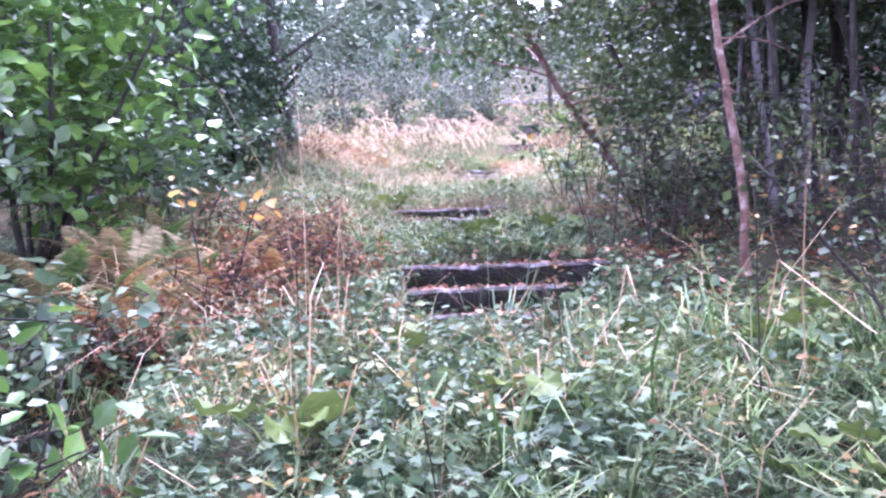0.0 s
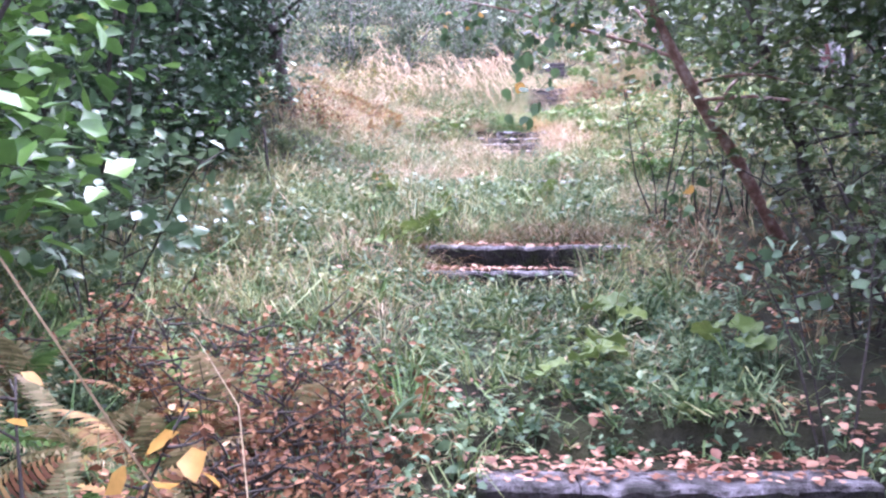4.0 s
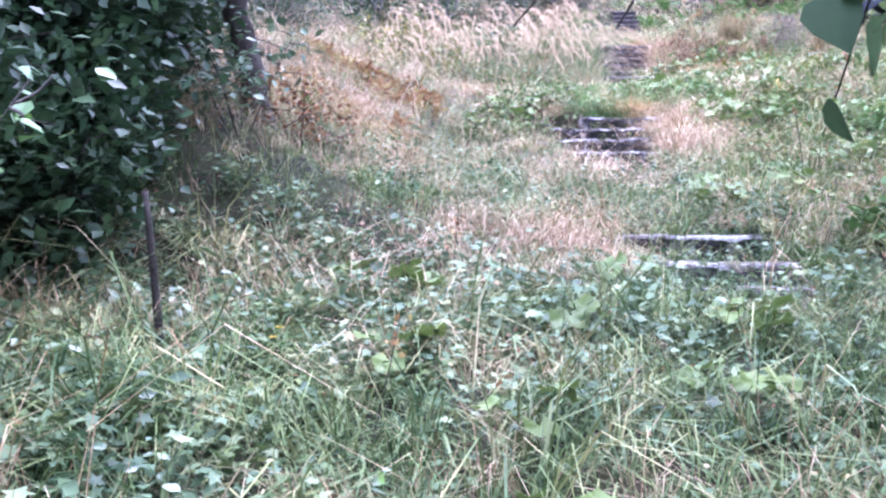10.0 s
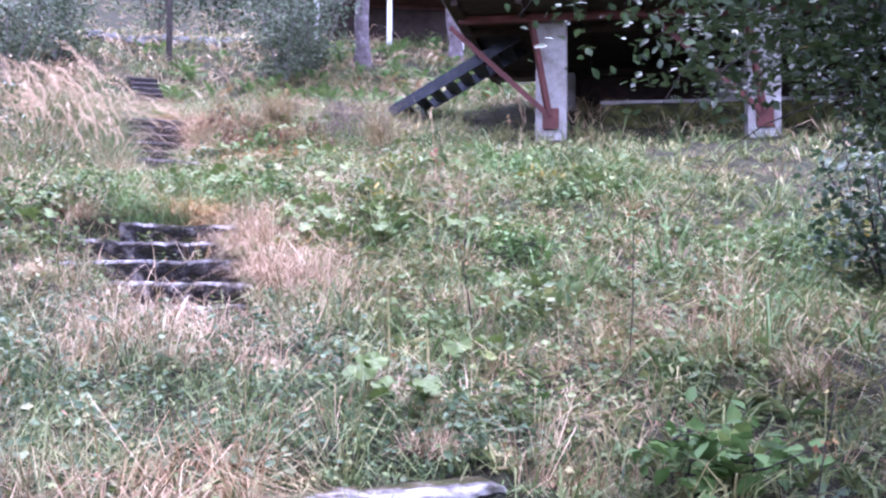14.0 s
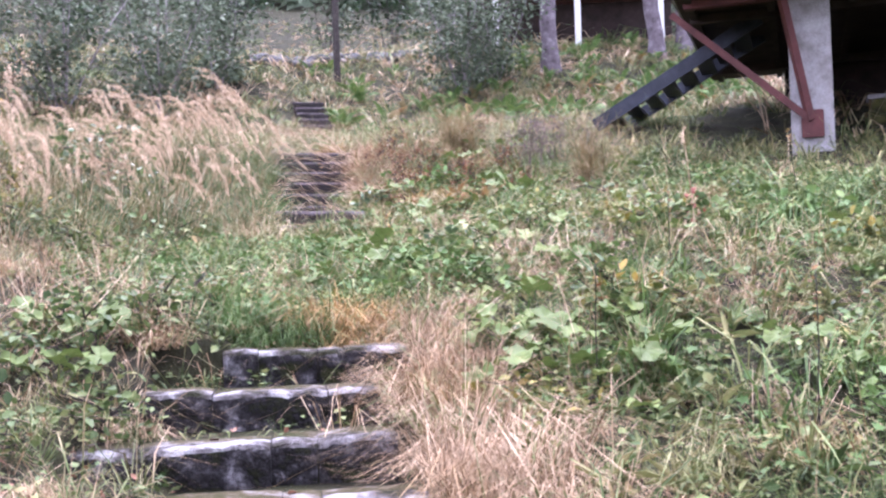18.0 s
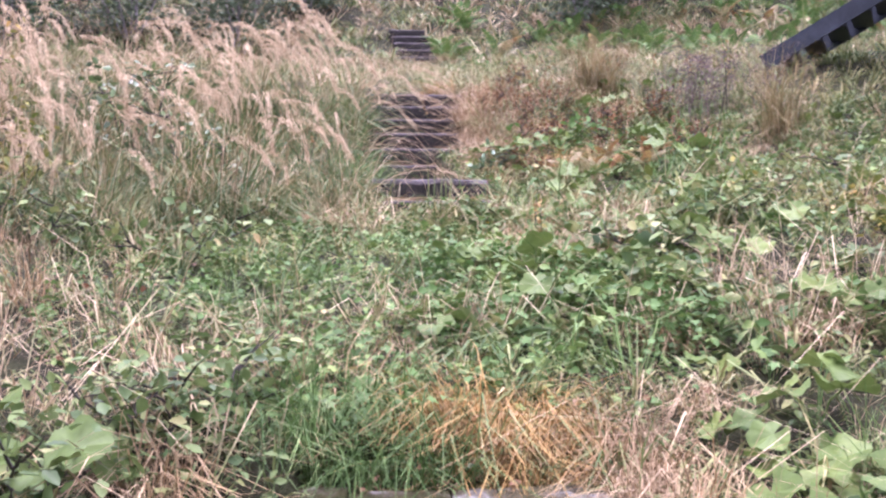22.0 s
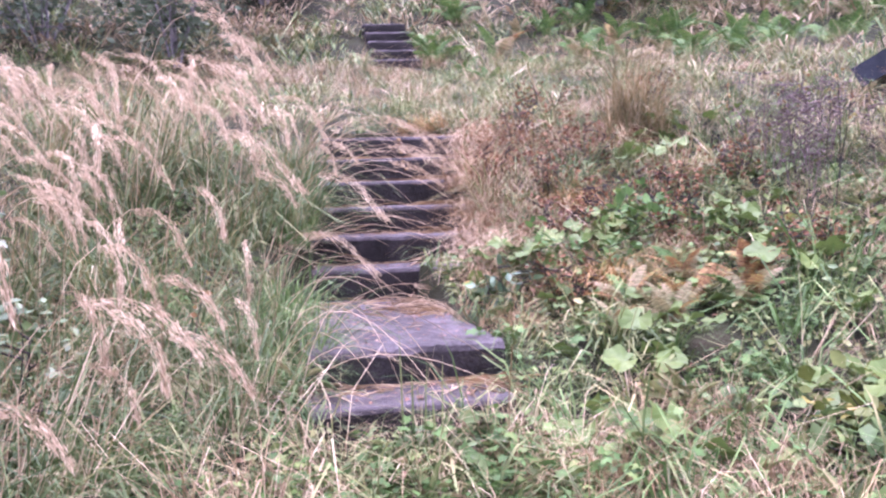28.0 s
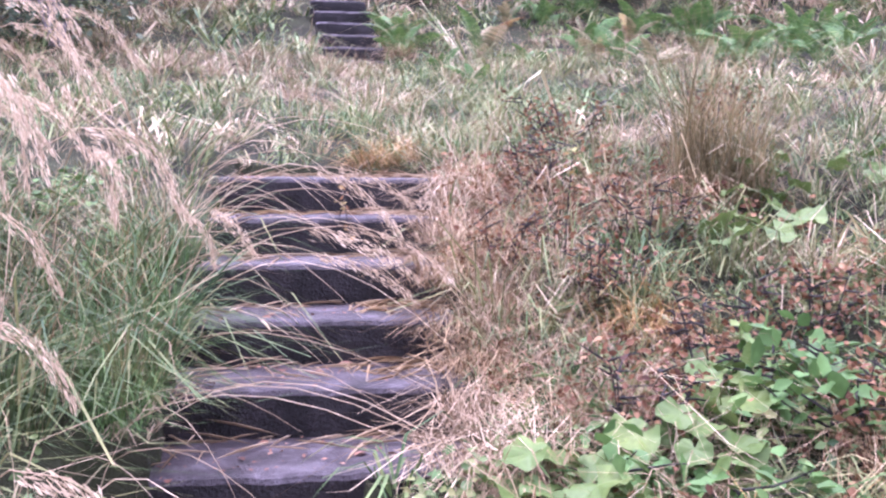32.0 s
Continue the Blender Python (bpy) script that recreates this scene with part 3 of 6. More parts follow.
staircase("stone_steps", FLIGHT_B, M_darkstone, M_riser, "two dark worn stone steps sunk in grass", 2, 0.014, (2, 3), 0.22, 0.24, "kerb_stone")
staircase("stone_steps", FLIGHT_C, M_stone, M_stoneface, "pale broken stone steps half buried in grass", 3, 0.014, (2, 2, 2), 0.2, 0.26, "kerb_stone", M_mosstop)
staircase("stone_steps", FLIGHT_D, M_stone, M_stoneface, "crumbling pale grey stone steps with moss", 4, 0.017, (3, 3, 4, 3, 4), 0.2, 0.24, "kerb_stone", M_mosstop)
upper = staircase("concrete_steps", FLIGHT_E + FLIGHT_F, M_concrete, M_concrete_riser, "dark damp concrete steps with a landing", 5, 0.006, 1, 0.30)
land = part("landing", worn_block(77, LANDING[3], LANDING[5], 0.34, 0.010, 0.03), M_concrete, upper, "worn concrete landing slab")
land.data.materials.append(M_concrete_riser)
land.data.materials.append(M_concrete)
land.matrix_basis = pose(*LANDING[:3], 0, 0, LANDING[4])
land.matrix_parent_inverse = upper.matrix_basis.inverted()
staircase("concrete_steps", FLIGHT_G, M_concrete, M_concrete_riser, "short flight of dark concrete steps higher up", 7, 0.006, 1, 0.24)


# ---- building on columns ----
ALONG, BACK = Vector((0.8, -0.6, 0)), Vector((0.6, 0.8, 0))
C1, DECK_Z, GROW = Vector((8.62, 25.0, 6.7)), 8.84, 1.25


def at_house(u, v, z):
    """u along the front from the first column, v towards the back, z in metres."""
    p = C1 + ALONG * u * GROW + BACK * v * GROW
    return Vector((p.x, p.y, z))


HOUSE_YAW = math.degrees(math.atan2(ALONG.y, ALONG.x))


def house_box(name, u, v, z, su, sv, sz, material, parent, label="", bevel=0.01):
    ob = part(name, box_bm(su * GROW, sv * GROW, sz, 0, 0, 0, bevel), material, parent, label)
    p = at_house(u, v, z)
    ob.matrix_basis = pose(p.x, p.y, p.z, 0, 0, HOUSE_YAW)
    ob.matrix_parent_inverse = parent.matrix_basis.inverted()
    return ob


house = thing("pavilion_on_columns", C1.x, C1.y, C1.z, "dark pavilion raised on pale concrete columns with red struts", "building")
for u in (0, 2.8, 5.6):
    for v in (0.0, 3.4):
        z0 = float(ground_z(*at_house(u, v, 0).xy)) - 0.3
        house_box("column", u, v, (z0 + DECK_Z - 0.1) / 2, 0.42, 0.36, DECK_Z - 0.1 - z0, M_pale, house, "pale weathered concrete column")
house_box("deck_slab", 3.6, 1.6, DECK_Z + 0.08, 9.9, 5.6, 0.12, M_board, house)
house_box("fascia", 3.6, -1.22, DECK_Z + 0.13, 9.94, 0.05, 0.07, M_pale, house, "pale edge trim of the deck")
house_box("fascia", -1.37, 1.6, DECK_Z + 0.12, 0.05, 5.6, 0.10, M_pale, house, "pale edge trim of the deck")
for v in (-0.3, 0.4, 3.4):
    house_box("beam", 3.5, v, DECK_Z - 0.07, 9.5, 0.12, 0.13, M_redsteel if v < 0 else M_board, house, "rust-red steel beam" if v < 0 else "dark timber beam")
for k in range(12):
    house_box("joist", -1.2 + 0.83 * k, 1.55, DECK_Z - 0.03, 0.08, 5.3, 0.1, M_board, house)
for u in (0, 2.8, 5.6):
    z0 = float(ground_z(*at_house(u, 0, 0).xy))
    for end in ((u - 1.4, -0.12, DECK_Z - 0.12), (u - 0.25, -0.36, DECK_Z - 0.15)):
        a, b = at_house(u - 0.02, -0.24, z0 + 0.35), at_house(*end)
        o = part("strut", beam_bm(a, b, 0.09, 0.09), M_redsteel, house, "rust-red steel strut")
        o.matrix_parent_inverse = house.matrix_basis.inverted()
    o = house_box("strut_foot", u, -0.22, z0 + 0.3, 0.22, 0.05, 0.36, M_redsteel, house, "rust-red steel plate")
house_box("retaining_wall", 3.9, 3.9, 7.8, 8.4, 0.3, 2.2, M_board, house, "dark rear wall under the deck")
house_box("low_wall", 2.4, 1.9, 7.1, 3.4, 0.25, 1.24, M_mosswall, house, "low mossy wall under the deck")
house_box("wall_cap", 2.4, 1.9, 7.75, 3.5, 0.32, 0.06, M_pale, house, "pale stone cap of the low wall")
house_box("end_wall", 8.25, 1.5, 7.8, 0.3, 5.0, 2.2, M_board, house)
house_box("cabin_wall", 4.0, 2.0, DECK_Z + 1.5, 8.0, 3.2, 2.6, M_board, house)

steel_stairs = thing("steel_stairs", 6.75, 27.7, 7.3, "dark blue steel outdoor stairs with open treads", "stairs")
foot, top = Vector((6.80, 27.75, 7.48)), Vector((8.75, 26.25, 8.86))
for k in (0, 1):
    o = part("stringer", beam_bm(foot + BACK * 1.15 * k, top + BACK * 1.15 * k, 0.05, 0.2), M_blacksteel, steel_stairs)
    o.matrix_parent_inverse = steel_stairs.matrix_basis.inverted()
for k in range(1, 9):
    p = foot.lerp(top, k / 9) + BACK * 0.575 - Vector((0, 0, 0.05))
    o = part("tread", box_bm(0.24, 1.12, 0.045), M_blacksteel, steel_stairs)
    o.matrix_basis = pose(p.x, p.y, p.z, 0, 0, HOUSE_YAW)
    o.matrix_parent_inverse = steel_stairs.matrix_basis.inverted()


# ---- ground cover ----
TABLE = np.random.default_rng(5).uniform(0, 1, (64, 64))


def patchy(x, y, size, shift=0.0):
    """Soft random patches between 0 and 1, about size metres across."""
    u, v = (x + 50) / size + shift, (y + 50) / size + shift * 1.7
    i, j = np.floor(u).astype(int), np.floor(v).astype(int)
    f, g = u - i, v - j
    f, g = f * f * (3 - 2 * f), g * g * (3 - 2 * g)
    q = lambda a, b: TABLE[a % 64, b % 64]
    return (q(i, j) * (1 - f) + q(i + 1, j) * f) * (1 - g) + (q(i, j + 1) * (1 - f) + q(i + 1, j + 1) * f) * g


def clumps(x, y, shift=0.0):
    """Height of the growth: hummocks with gaps between."""
    return 0.35 + 0.9 * patchy(x, y, 0.34, shift) + 0.5 * patchy(x, y, 1.1, shift + 7)


def scatter(rng, n, x0, x1, y0, y1, dens=None):
    x, y = rng.uniform(x0, x1, n), rng.uniform(y0, y1, n)
    dry = (np.exp(-((x + 2.0) / 0.7) ** 4 - ((y - 3.1) / 1.6) ** 4) < 0.4) | (rng.uniform(0, 1, n) < 0.06)
    x, y = x[dry], y[dry]
    n = len(x)
    if dens is not None:
        keep = rng.uniform(0, 1, n) < dens(x, y)
        x, y = x[keep], y[keep]
    return x, y


def on_stairs(x, y, grow=0.0):
    hit = np.zeros(len(x), bool)
    for sx, sy, sz, w, yaw, tread in ALL_STEPS:
        c, s = math.cos(radians(yaw)), math.sin(radians(yaw))
        u, v = c * (x - sx) + s * (y - sy), -s * (x - sx) + c * (y - sy)
        hit |= (np.abs(u) < w / 2 + grow) & (v > (-0.08 if sy > 23 else -0.2)) & (v < (tread if sy > 23 or sy < 10.3 else 0.27))
    return hit


def turf(name, seed, n, area, h, w, material, lean, label, dens=None, tuft=16, spread=0.045, lite=False):
    """Grass in small tufts: blades fan out from each root."""
    rng = np.random.default_rng(seed)
    x, y = scatter(rng, max(1, n // tuft), *area, dens)
    tall = rng.lognormal(0, 0.35, len(x)) * clumps(x, y, 0.1 * (seed % 7))
    x, y, tall = np.repeat(x, tuft), np.repeat(y, tuft), np.repeat(tall, tuft)
    az, r = rng.uniform(0, 2 * math.pi, len(x)), spread * np.sqrt(rng.uniform(0, 1, len(x))) * (0.5 + 0.5 * tall)
    x, y = x + r * np.cos(az), y + r * np.sin(az)
    keep = ~on_stairs(x, y)
    x, y, az, tall = x[keep], y[keep], az[keep], tall[keep]
    base = np.stack([x, y, ground_z(x, y) - 0.01], 1)
    hh = h * rng.lognormal(0, 0.25, len(x)) * tall
    ob = mesh_object(name, *blades(rng, base, hh, w * rng.uniform(0.6, 1.3, len(x)), lean, 1.25, az + rng.normal(0, 0.5, len(x)), lite), material)
    return tagged(ob, label, "grass", kind="stuff")


def round_leaf(seed):
    rng = np.random.default_rng(seed)
    n = 22
    vs = [(0, 0, 0)]
    for k in range(n):
        a = radians(-75) + k * radians(330) / (n - 1)
        r = 0.5 * (1 + 0.03 * math.cos(7 * a) + rng.normal(0, 0.02))
        vs.append((r * math.cos(a), 0.12 + r * math.sin(a), 0.09 * math.sin(3 * a + seed) + 0.05 * math.cos(7 * a) + 0.10 * r))
    for k in range(n):
        x, y, z = vs[1 + k]
        vs.append((x * 0.5, y * 0.5, z * 0.35 + 0.022 * (-1) ** k))
    fs = [(0, n + 1 + k, n + 2 + k) for k in range(n - 1)] + [(n + 1 + k, 1 + k, 2 + k, n + 2 + k) for k in range(n - 1)]
    return vs, fs


def near_trail(x, y, wide):
    return np.exp(-((x - trail_x(y)) / wide) ** 2)


def WOOD(x, y):
    """Thin growth on the shaded floor of the thicket."""
    return np.where((x > 0.95 + 0.5 * patchy(x, y, 0.5)) & (y > 5.2) & (y < 11.0), 0.12, 1.0)


def under_deck(x, y):
    """Thins the grass under the pavilion so bare dark soil stands for the shade."""
    u, v = (x - C1.x) * ALONG.x + (y - C1.y) * ALONG.y, (x - C1.x) * BACK.x + (y - C1.y) * BACK.y
    return np.where((u > -1.6) & (v > 0.4) & (v < 5.2), 0.04, 1.0)


OPEN = lambda x, y: np.where((x > 1.5 + 0.6 * patchy(x, y, 0.8)) & (y > 12.5) & (y < 26), 0.45, 1)
turf("meadow_grass", 11, 105000, (-5, 7, 7.5, 33), 0.21, 0.0052, M_grass, 0.65, "green and straw-coloured meadow grass in tufts", lambda x, y: (0.35 + 0.65 * near_trail(x, y, 3.0)) * WOOD(x, y) * OPEN(x, y), lite=True)
turf("meadow_grass", 56, 30000, (-1.5, 4.5, 12.5, 25), 0.11, 0.007, M_green, 0.9, "short grass filling the ground of the trail", lambda x, y: near_trail(x, y, 2.2), 6, 0.09, True)
turf("green_grass", 18, 20000, (6.2, 15, 13, 30), 0.20, 0.014, M_green, 0.7, "green grass round the columns", lambda x, y: np.clip((15 - x) / 4, 0, 1) * np.clip((y - 13) / 3, 0, 1) * under_deck(x, y), lite=True)
turf("rough_grass", 19, 32000, (-22, 24, -14, 34), 0.36, 0.034, M_grass, 0.7, "rough grass on the hillside away from the trail", lambda x, y: np.where((np.abs(x - trail_x(y) - 1) < 6) & (y > -1), 0.0, 0.4 + 0.6 * patchy(x, y, 2.0)), 8, 0.2, True)
turf("green_grass", 16, 36000, (1.3, 7.5, 12.5, 27), 0.19, 0.011, M_green, 0.7, "green meadow grass with yellowing blades", lambda x, y: 0.15 + 0.85 * patchy(x, y, 0.6))
turf("meadow_grass", 13, 34000, (-3.5, 4.5, 0.5, 13), 0.17, 0.010, M_lush, 0.8, "short green grass with herbs", lambda x, y: (0.3 + 0.7 * near_trail(x, y, 2.0)) * WOOD(x, y))
turf("dry_grass", 12, 62000, (-4.5, 8, 9, 36), 0.29, 0.0036, M_straw, 0.8, "dry straw grass lying over", lambda x, y: np.clip(2.4 * patchy(x, y, 0.8) - 0.5, 0.08, 1) * np.where((x > 1.6) & (y > 12.5) & (y < 24.5), 0.6, 1), 16, 0.06)
turf("far_grass", 14, 46000, (-14, 18, 27.5, 62), 0.24, 0.017, M_grass, 0.95, "pale grass on the upper slope", lambda x, y: 1.0 - 0.97 * ((np.abs(x - 3.42) < 0.38) & (y > 32.7) & (y < 35.0)), lite=True)
turf("dry_grass", 15, 16000, (-4.5, 3.5, 14, 23.5), 0.38, 0.0036, M_straw, 0.65, "taller dry grass on the bank", lambda x, y: (1.0 - near_trail(x, y, 1.6)) * np.clip(2 * patchy(x, y, 0.7, 3) - 0.3, 0, 1), 26, 0.07)
turf("green_grass", 17, 9000, (-3.4, 0.2, 8.0, 13.2), 0.26, 0.008, M_green, 0.8, "soft green grass beside the bushes", lambda x, y: patchy(x, y, 0.6))
turf("upper_grass", 59, 40000, (-8, 15, 33, 47), 0.34, 0.026, M_grass, 0.9, "pale dry grass high on the slope", lambda x, y: (0.35 + 0.65 * patchy(x, y, 1.6, 2)) * (1.0 - 0.97 * ((np.abs(x - 3.42) < 0.38) & (y > 32.7) & (y < 35.0))), 10, 0.12, True)
turf("upper_grass", 54, 26000, (-4, 12, 28, 41), 0.26, 0.012, M_green, 0.9, "olive green grass on the upper slope", lambda x, y: (0.3 + 0.7 * patchy(x, y, 1.1, 5)) * (1.0 - 0.97 * ((np.abs(x - 3.42) < 0.38) & (y > 32.7) & (y < 35.0))), 12, 0.08, True)
turf("meadow_grass", 55, 16000, (-2.4, 2.2, 2.5, 9.2), 0.15, 0.006, M_lush, 0.9, "short grass filling the ground by the steps", WOOD, 12, 0.06, True)
turf("long_grass", 51, 9000, (1.6, 6.0, 13, 25), 0.34, 0.010, M_fresh, 0.7, "long fresh green blades in the meadow", lambda x, y: np.clip(2.4 * patchy(x, y, 0.9, 4) - 1.1, 0, 1), 18, 0.05)
turf("dry_grass", 53, 20000, (-3.2, 1.3, 10.2, 17.5), 0.28, 0.0038, M_grass, 0.75, "thin pale grass lying over beside the trail", lambda x, y: 0.3 + 0.7 * patchy(x, y, 0.5, 8), 12, 0.05)
turf("long_grass", 52, 6500, (-2.4, 2.2, 0.4, 9), 0.28, 0.009, M_fresh, 0.8, "long fresh green blades beside the path", lambda x, y: np.clip(2.4 * patchy(x, y, 0.8, 6) - 0.9, 0, 1) * WOOD(x, y), 16, 0.05)


def set_leaf(template, at, turn, tilt, roll, size):
    m = np.array(Euler((tilt, roll, 0)).to_matrix())
    c, s = math.cos(turn), math.sin(turn)
    return stamp(template, (np.array([[c, -s, 0], [s, c, 0], [0, 0, 1]]) @ m)[None] * size, [at])


def plant_form(seed, kind):
    """A whole small plant as verts and faces: stem or stalks with their leaves."""
    rng = np.random.default_rng(seed)
    pieces = []
    strip = lambda a, b, w: (np.array([(a[0] - w, a[1], a[2]), (a[0] + w, a[1], a[2]), (b[0] + w * 0.6, b[1], b[2]), (b[0] - w * 0.6, b[1], b[2])]), np.array([0, 1, 2, 3]), np.array([4]))
    a = rng.uniform(0, 6.28)
    if kind == "nettle":
        h, lean = rng.uniform(0.13, 0.21), rng.normal(0, 0.035, 2)
        pieces.append(strip((0, 0, -0.02), (lean[0], lean[1], h), 0.0022))
        for k in range(4):
            f = (k + 1) / 4
            a += 1.57 + rng.normal(0, 0.3)
            for half in (0, math.pi):
                pieces.append(set_leaf(OVAL, (lean[0] * f, lean[1] * f, h * f), a + half + rng.normal(0, 0.2), rng.uniform(-0.9, 0.5), rng.normal(0, 0.4), (0.075 - 0.025 * f) * rng.uniform(0.6, 1.15)))
    elif kind == "rosette":
        for k in range(6):
            a += 1.05 + rng.normal(0, 0.35)
            r, z = rng.uniform(0.03, 0.09), rng.uniform(0.05, 0.15)
            at = (-r * math.sin(a), r * math.cos(a), z)
            pieces.append(strip((0, 0, -0.01), at, 0.0018))
            pieces.append(set_leaf(LOBED, at, a + rng.normal(0, 0.3), rng.uniform(-0.5, 0.5), rng.normal(0, 0.3), rng.uniform(0.035, 0.06)))
    else:
        for k in range(9):
            a += 0.7 + rng.normal(0, 0.4)
            pieces.append(set_leaf(LANCE, (0.01 * math.sin(a), 0.01 * math.cos(a), rng.uniform(0, 0.08)), a, rng.uniform(0.1, 1.1), rng.normal(0, 0.3), rng.uniform(0.06, 0.12)))
    v, i, c = joined(pieces)
    ends = np.cumsum(c)
    return v, [tuple(i[e - m:e]) for e, m in zip(ends, c)]


FORMS = {kind: [plant_form(200 + 10 * k + q, kind) for q in range(6)] for k, kind in enumerate(("nettle", "rosette", "lance"))}


def herbs(name, seed, n, area, kind, size, material, label, dens=None):
    """Small plants standing in patches; many plants of one kind joined."""
    rng = np.random.default_rng(seed)
    x, y = scatter(rng, n, *area, dens)
    ok = ~on_stairs(x, y)
    x, y = x[ok], y[ok]
    z = ground_z(x, y) - 0.01
    s = size * rng.uniform(0.6, 1.25, len(x)) * (0.55 + 0.55 * clumps(x, y, 0.13 * (seed % 5)))
    pieces = []
    for q, form in enumerate(FORMS[kind]):
        pick = np.arange(len(x)) % 6 == q
        if pick.any():
            m = turns(rng, int(pick.sum()), 0.22, 1.0, 0.0) * s[pick][:, None, None]
            pieces.append(stamp(form, m, np.stack([x, y, z], 1)[pick]))
    return tagged(mesh_object(name, *joined(pieces), material), label, "plants", kind="stuff")


def strewn(name, seed, n, area, size, height, material, label, dens=None, tilt=0.55, template=LEAF):
    """Loose dead leaves."""
    rng = np.random.default_rng(seed)
    x, y = scatter(rng, n, *area, dens)
    ok = ~on_stairs(x, y)
    x, y = x[ok], y[ok]
    z = ground_z(x, y) + height * rng.beta(1.8, 1.4, len(x)) * clumps(x, y, 0.13 * (seed % 5))
    v = stamp(template, turns(rng, len(x), tilt, size, 0.5), np.stack([x, y, z], 1))
    return tagged(mesh_object(name, *v, material), label, "leaves", kind="stuff")


CLUMP = lambda a, b, c: (lambda x, y: np.clip(3.0 * (patchy(x, y, 0.9, 3 * a + b + c) * 0.6 + patchy(x, y, 0.3, a + 5 * b + c) * 0.4) - 1.0, 0.02, 1))
LOW, HIGH = (-3.5, 4.5, -0.5, 13.5), (-3.0, 7.2, 13, 26.5)
herbs("ground_herbs", 21, 6000, LOW, "rosette", 0.78, M_herb, "low bluish-green lobed herbs covering the ground", lambda x, y: CLUMP(1.7, 1.1, 0.3)(x, y) * WOOD(x, y))
herbs("ground_herbs", 20, 6600, LOW, "nettle", 0.64, M_herb, "low nettle-like herbs covering the ground", lambda x, y: CLUMP(1.2, 1.5, 1.3)(x, y) * WOOD(x, y))
herbs("ground_herbs", 19, 1800, LOW, "lance", 0.9, M_lush, "narrow-leaved herbs between the grass", lambda x, y: CLUMP(0.7, 1.9, 2.3)(x, y) * WOOD(x, y))
herbs("ground_herbs", 22, 5000, HIGH, "rosette", 0.62, M_meadow_herb, "low green herbs between the grass", CLUMP(1.3, 1.4, 1.0))
herbs("ground_herbs", 27, 5600, HIGH, "nettle", 0.55, M_meadow_herb, "mixed green and yellowing herbs on the meadow", CLUMP(0.9, 1.2, 2.0))
herbs("ground_herbs", 29, 1700, (1.3, 7.5, 13.5, 26.5), "lance", 1.0, M_green, "narrow green leaves on the meadow", CLUMP(1.1, 0.8, 0.5))
herbs("ground_herbs", 43, 2600, (1.8, 6.6, 14.5, 25.5), "nettle", 0.85, M_meadow_herb, "leafy green herbs standing in patches on the meadow", CLUMP(2.3, 0.6, 3.1))
herbs("ground_herbs", 44, 1800, (1.8, 6.6, 14.5, 25.5), "rosette", 1.0, M_fern, "fresh green lobed leaves in patches on the meadow", CLUMP(0.4, 2.7, 1.9))
herbs("ground_herbs", 45, 900, (-2.4, 2.0, 4.5, 9.5), "nettle", 0.8, M_herb, "leafy herbs in front of the mossy steps", lambda x, y: CLUMP(1.4, 0.7, 2.9)(x, y) * WOOD(x, y))
herbs("clover_patch", 23, 2000, (0.3, 2.9, 19.7, 23.3), "rosette", 0.75, M_fern, "fresh green herb leaves in front of the steps", lambda x, y: near_trail(x, y, 0.9) * CLUMP(3.1, 2.6, 0.4)(x, y))
herbs("ground_herbs", 48, 1100, (-1.4, 1.7, 14.4, 17.4), "nettle", 0.75, M_herb, "leafy green herbs before the pale steps", lambda x, y: 0.2 + 0.8 * CLUMP(1.9, 0.9, 0.7)(x, y))
herbs("ground_herbs", 49, 900, (-2.2, 1.2, 10.4, 14.0), "rosette", 0.95, M_herb, "broad green herbs between the two lower flights", CLUMP(0.6, 2.4, 2.2))
herbs("clover_patch", 46, 1500, (-0.4, 2.6, 20.4, 23.4), "nettle", 0.6, M_fern, "small green herbs filling the trail before the dark steps", lambda x, y: 0.35 + 0.65 * patchy(x, y, 0.5, 3))
herbs("clover_patch", 47, 700, (0.0, 1.45, 24.2, 28.2), "rosette", 0.8, M_fern, "fresh green herbs among the tall grass", CLUMP(0.8, 2.2, 1.4))
herbs("clover_patch", 39, 420, (1.3, 2.5, 20.0, 21.7), "nettle", 0.9, M_fern, "bright green leafy herbs along the trail", CLUMP(3.1, 2.2, 0.9))
herbs("ground_herbs", 24, 2400, (-2.6, 2.6, 0.3, 5.9), "nettle", 0.85, M_herb, "dense pale-green nettle plants", CLUMP(2.4, 2.1, 0.0))
herbs("ground_herbs", 32, 1900, (-2.6, 2.6, 0.3, 5.9), "rosette", 0.95, M_herb, "broad green lobed leaves beside the path", CLUMP(2.0, 2.3, 1.1))
herbs("ground_herbs", 30, 1500, (-2.6, 2.4, 0.3, 5.7), "nettle", 0.8, M_meadow_herb, "small green and yellowing herbs", CLUMP(1.5, 2.6, 0.8))
herbs("withered_herbs", 33, 700, (-2.6, 2.6, 0.3, 5.9), "nettle", 0.75, M_fern_dry, "brown and rust withered herbs between the green ones", CLUMP(2.9, 2.4, 2.0))
herbs("bramble_leaves", 25, 520, (-3.6, -0.9, 8.6, 13.0), "nettle", 1.0, M_silver, "pale shining bramble leaves under the bushes", lambda x, y: np.clip((-0.9 - x) / 1.2, 0, 1) * CLUMP(2.1, 1.4, 0.6)(x, y))
herbs("ground_herbs", 26, 1300, (-3.6, -0.6, 8.6, 13.0), "rosette", 0.75, M_meadow_herb, "small green herbs under the bushes", CLUMP(1.1, 1.9, 0.6))
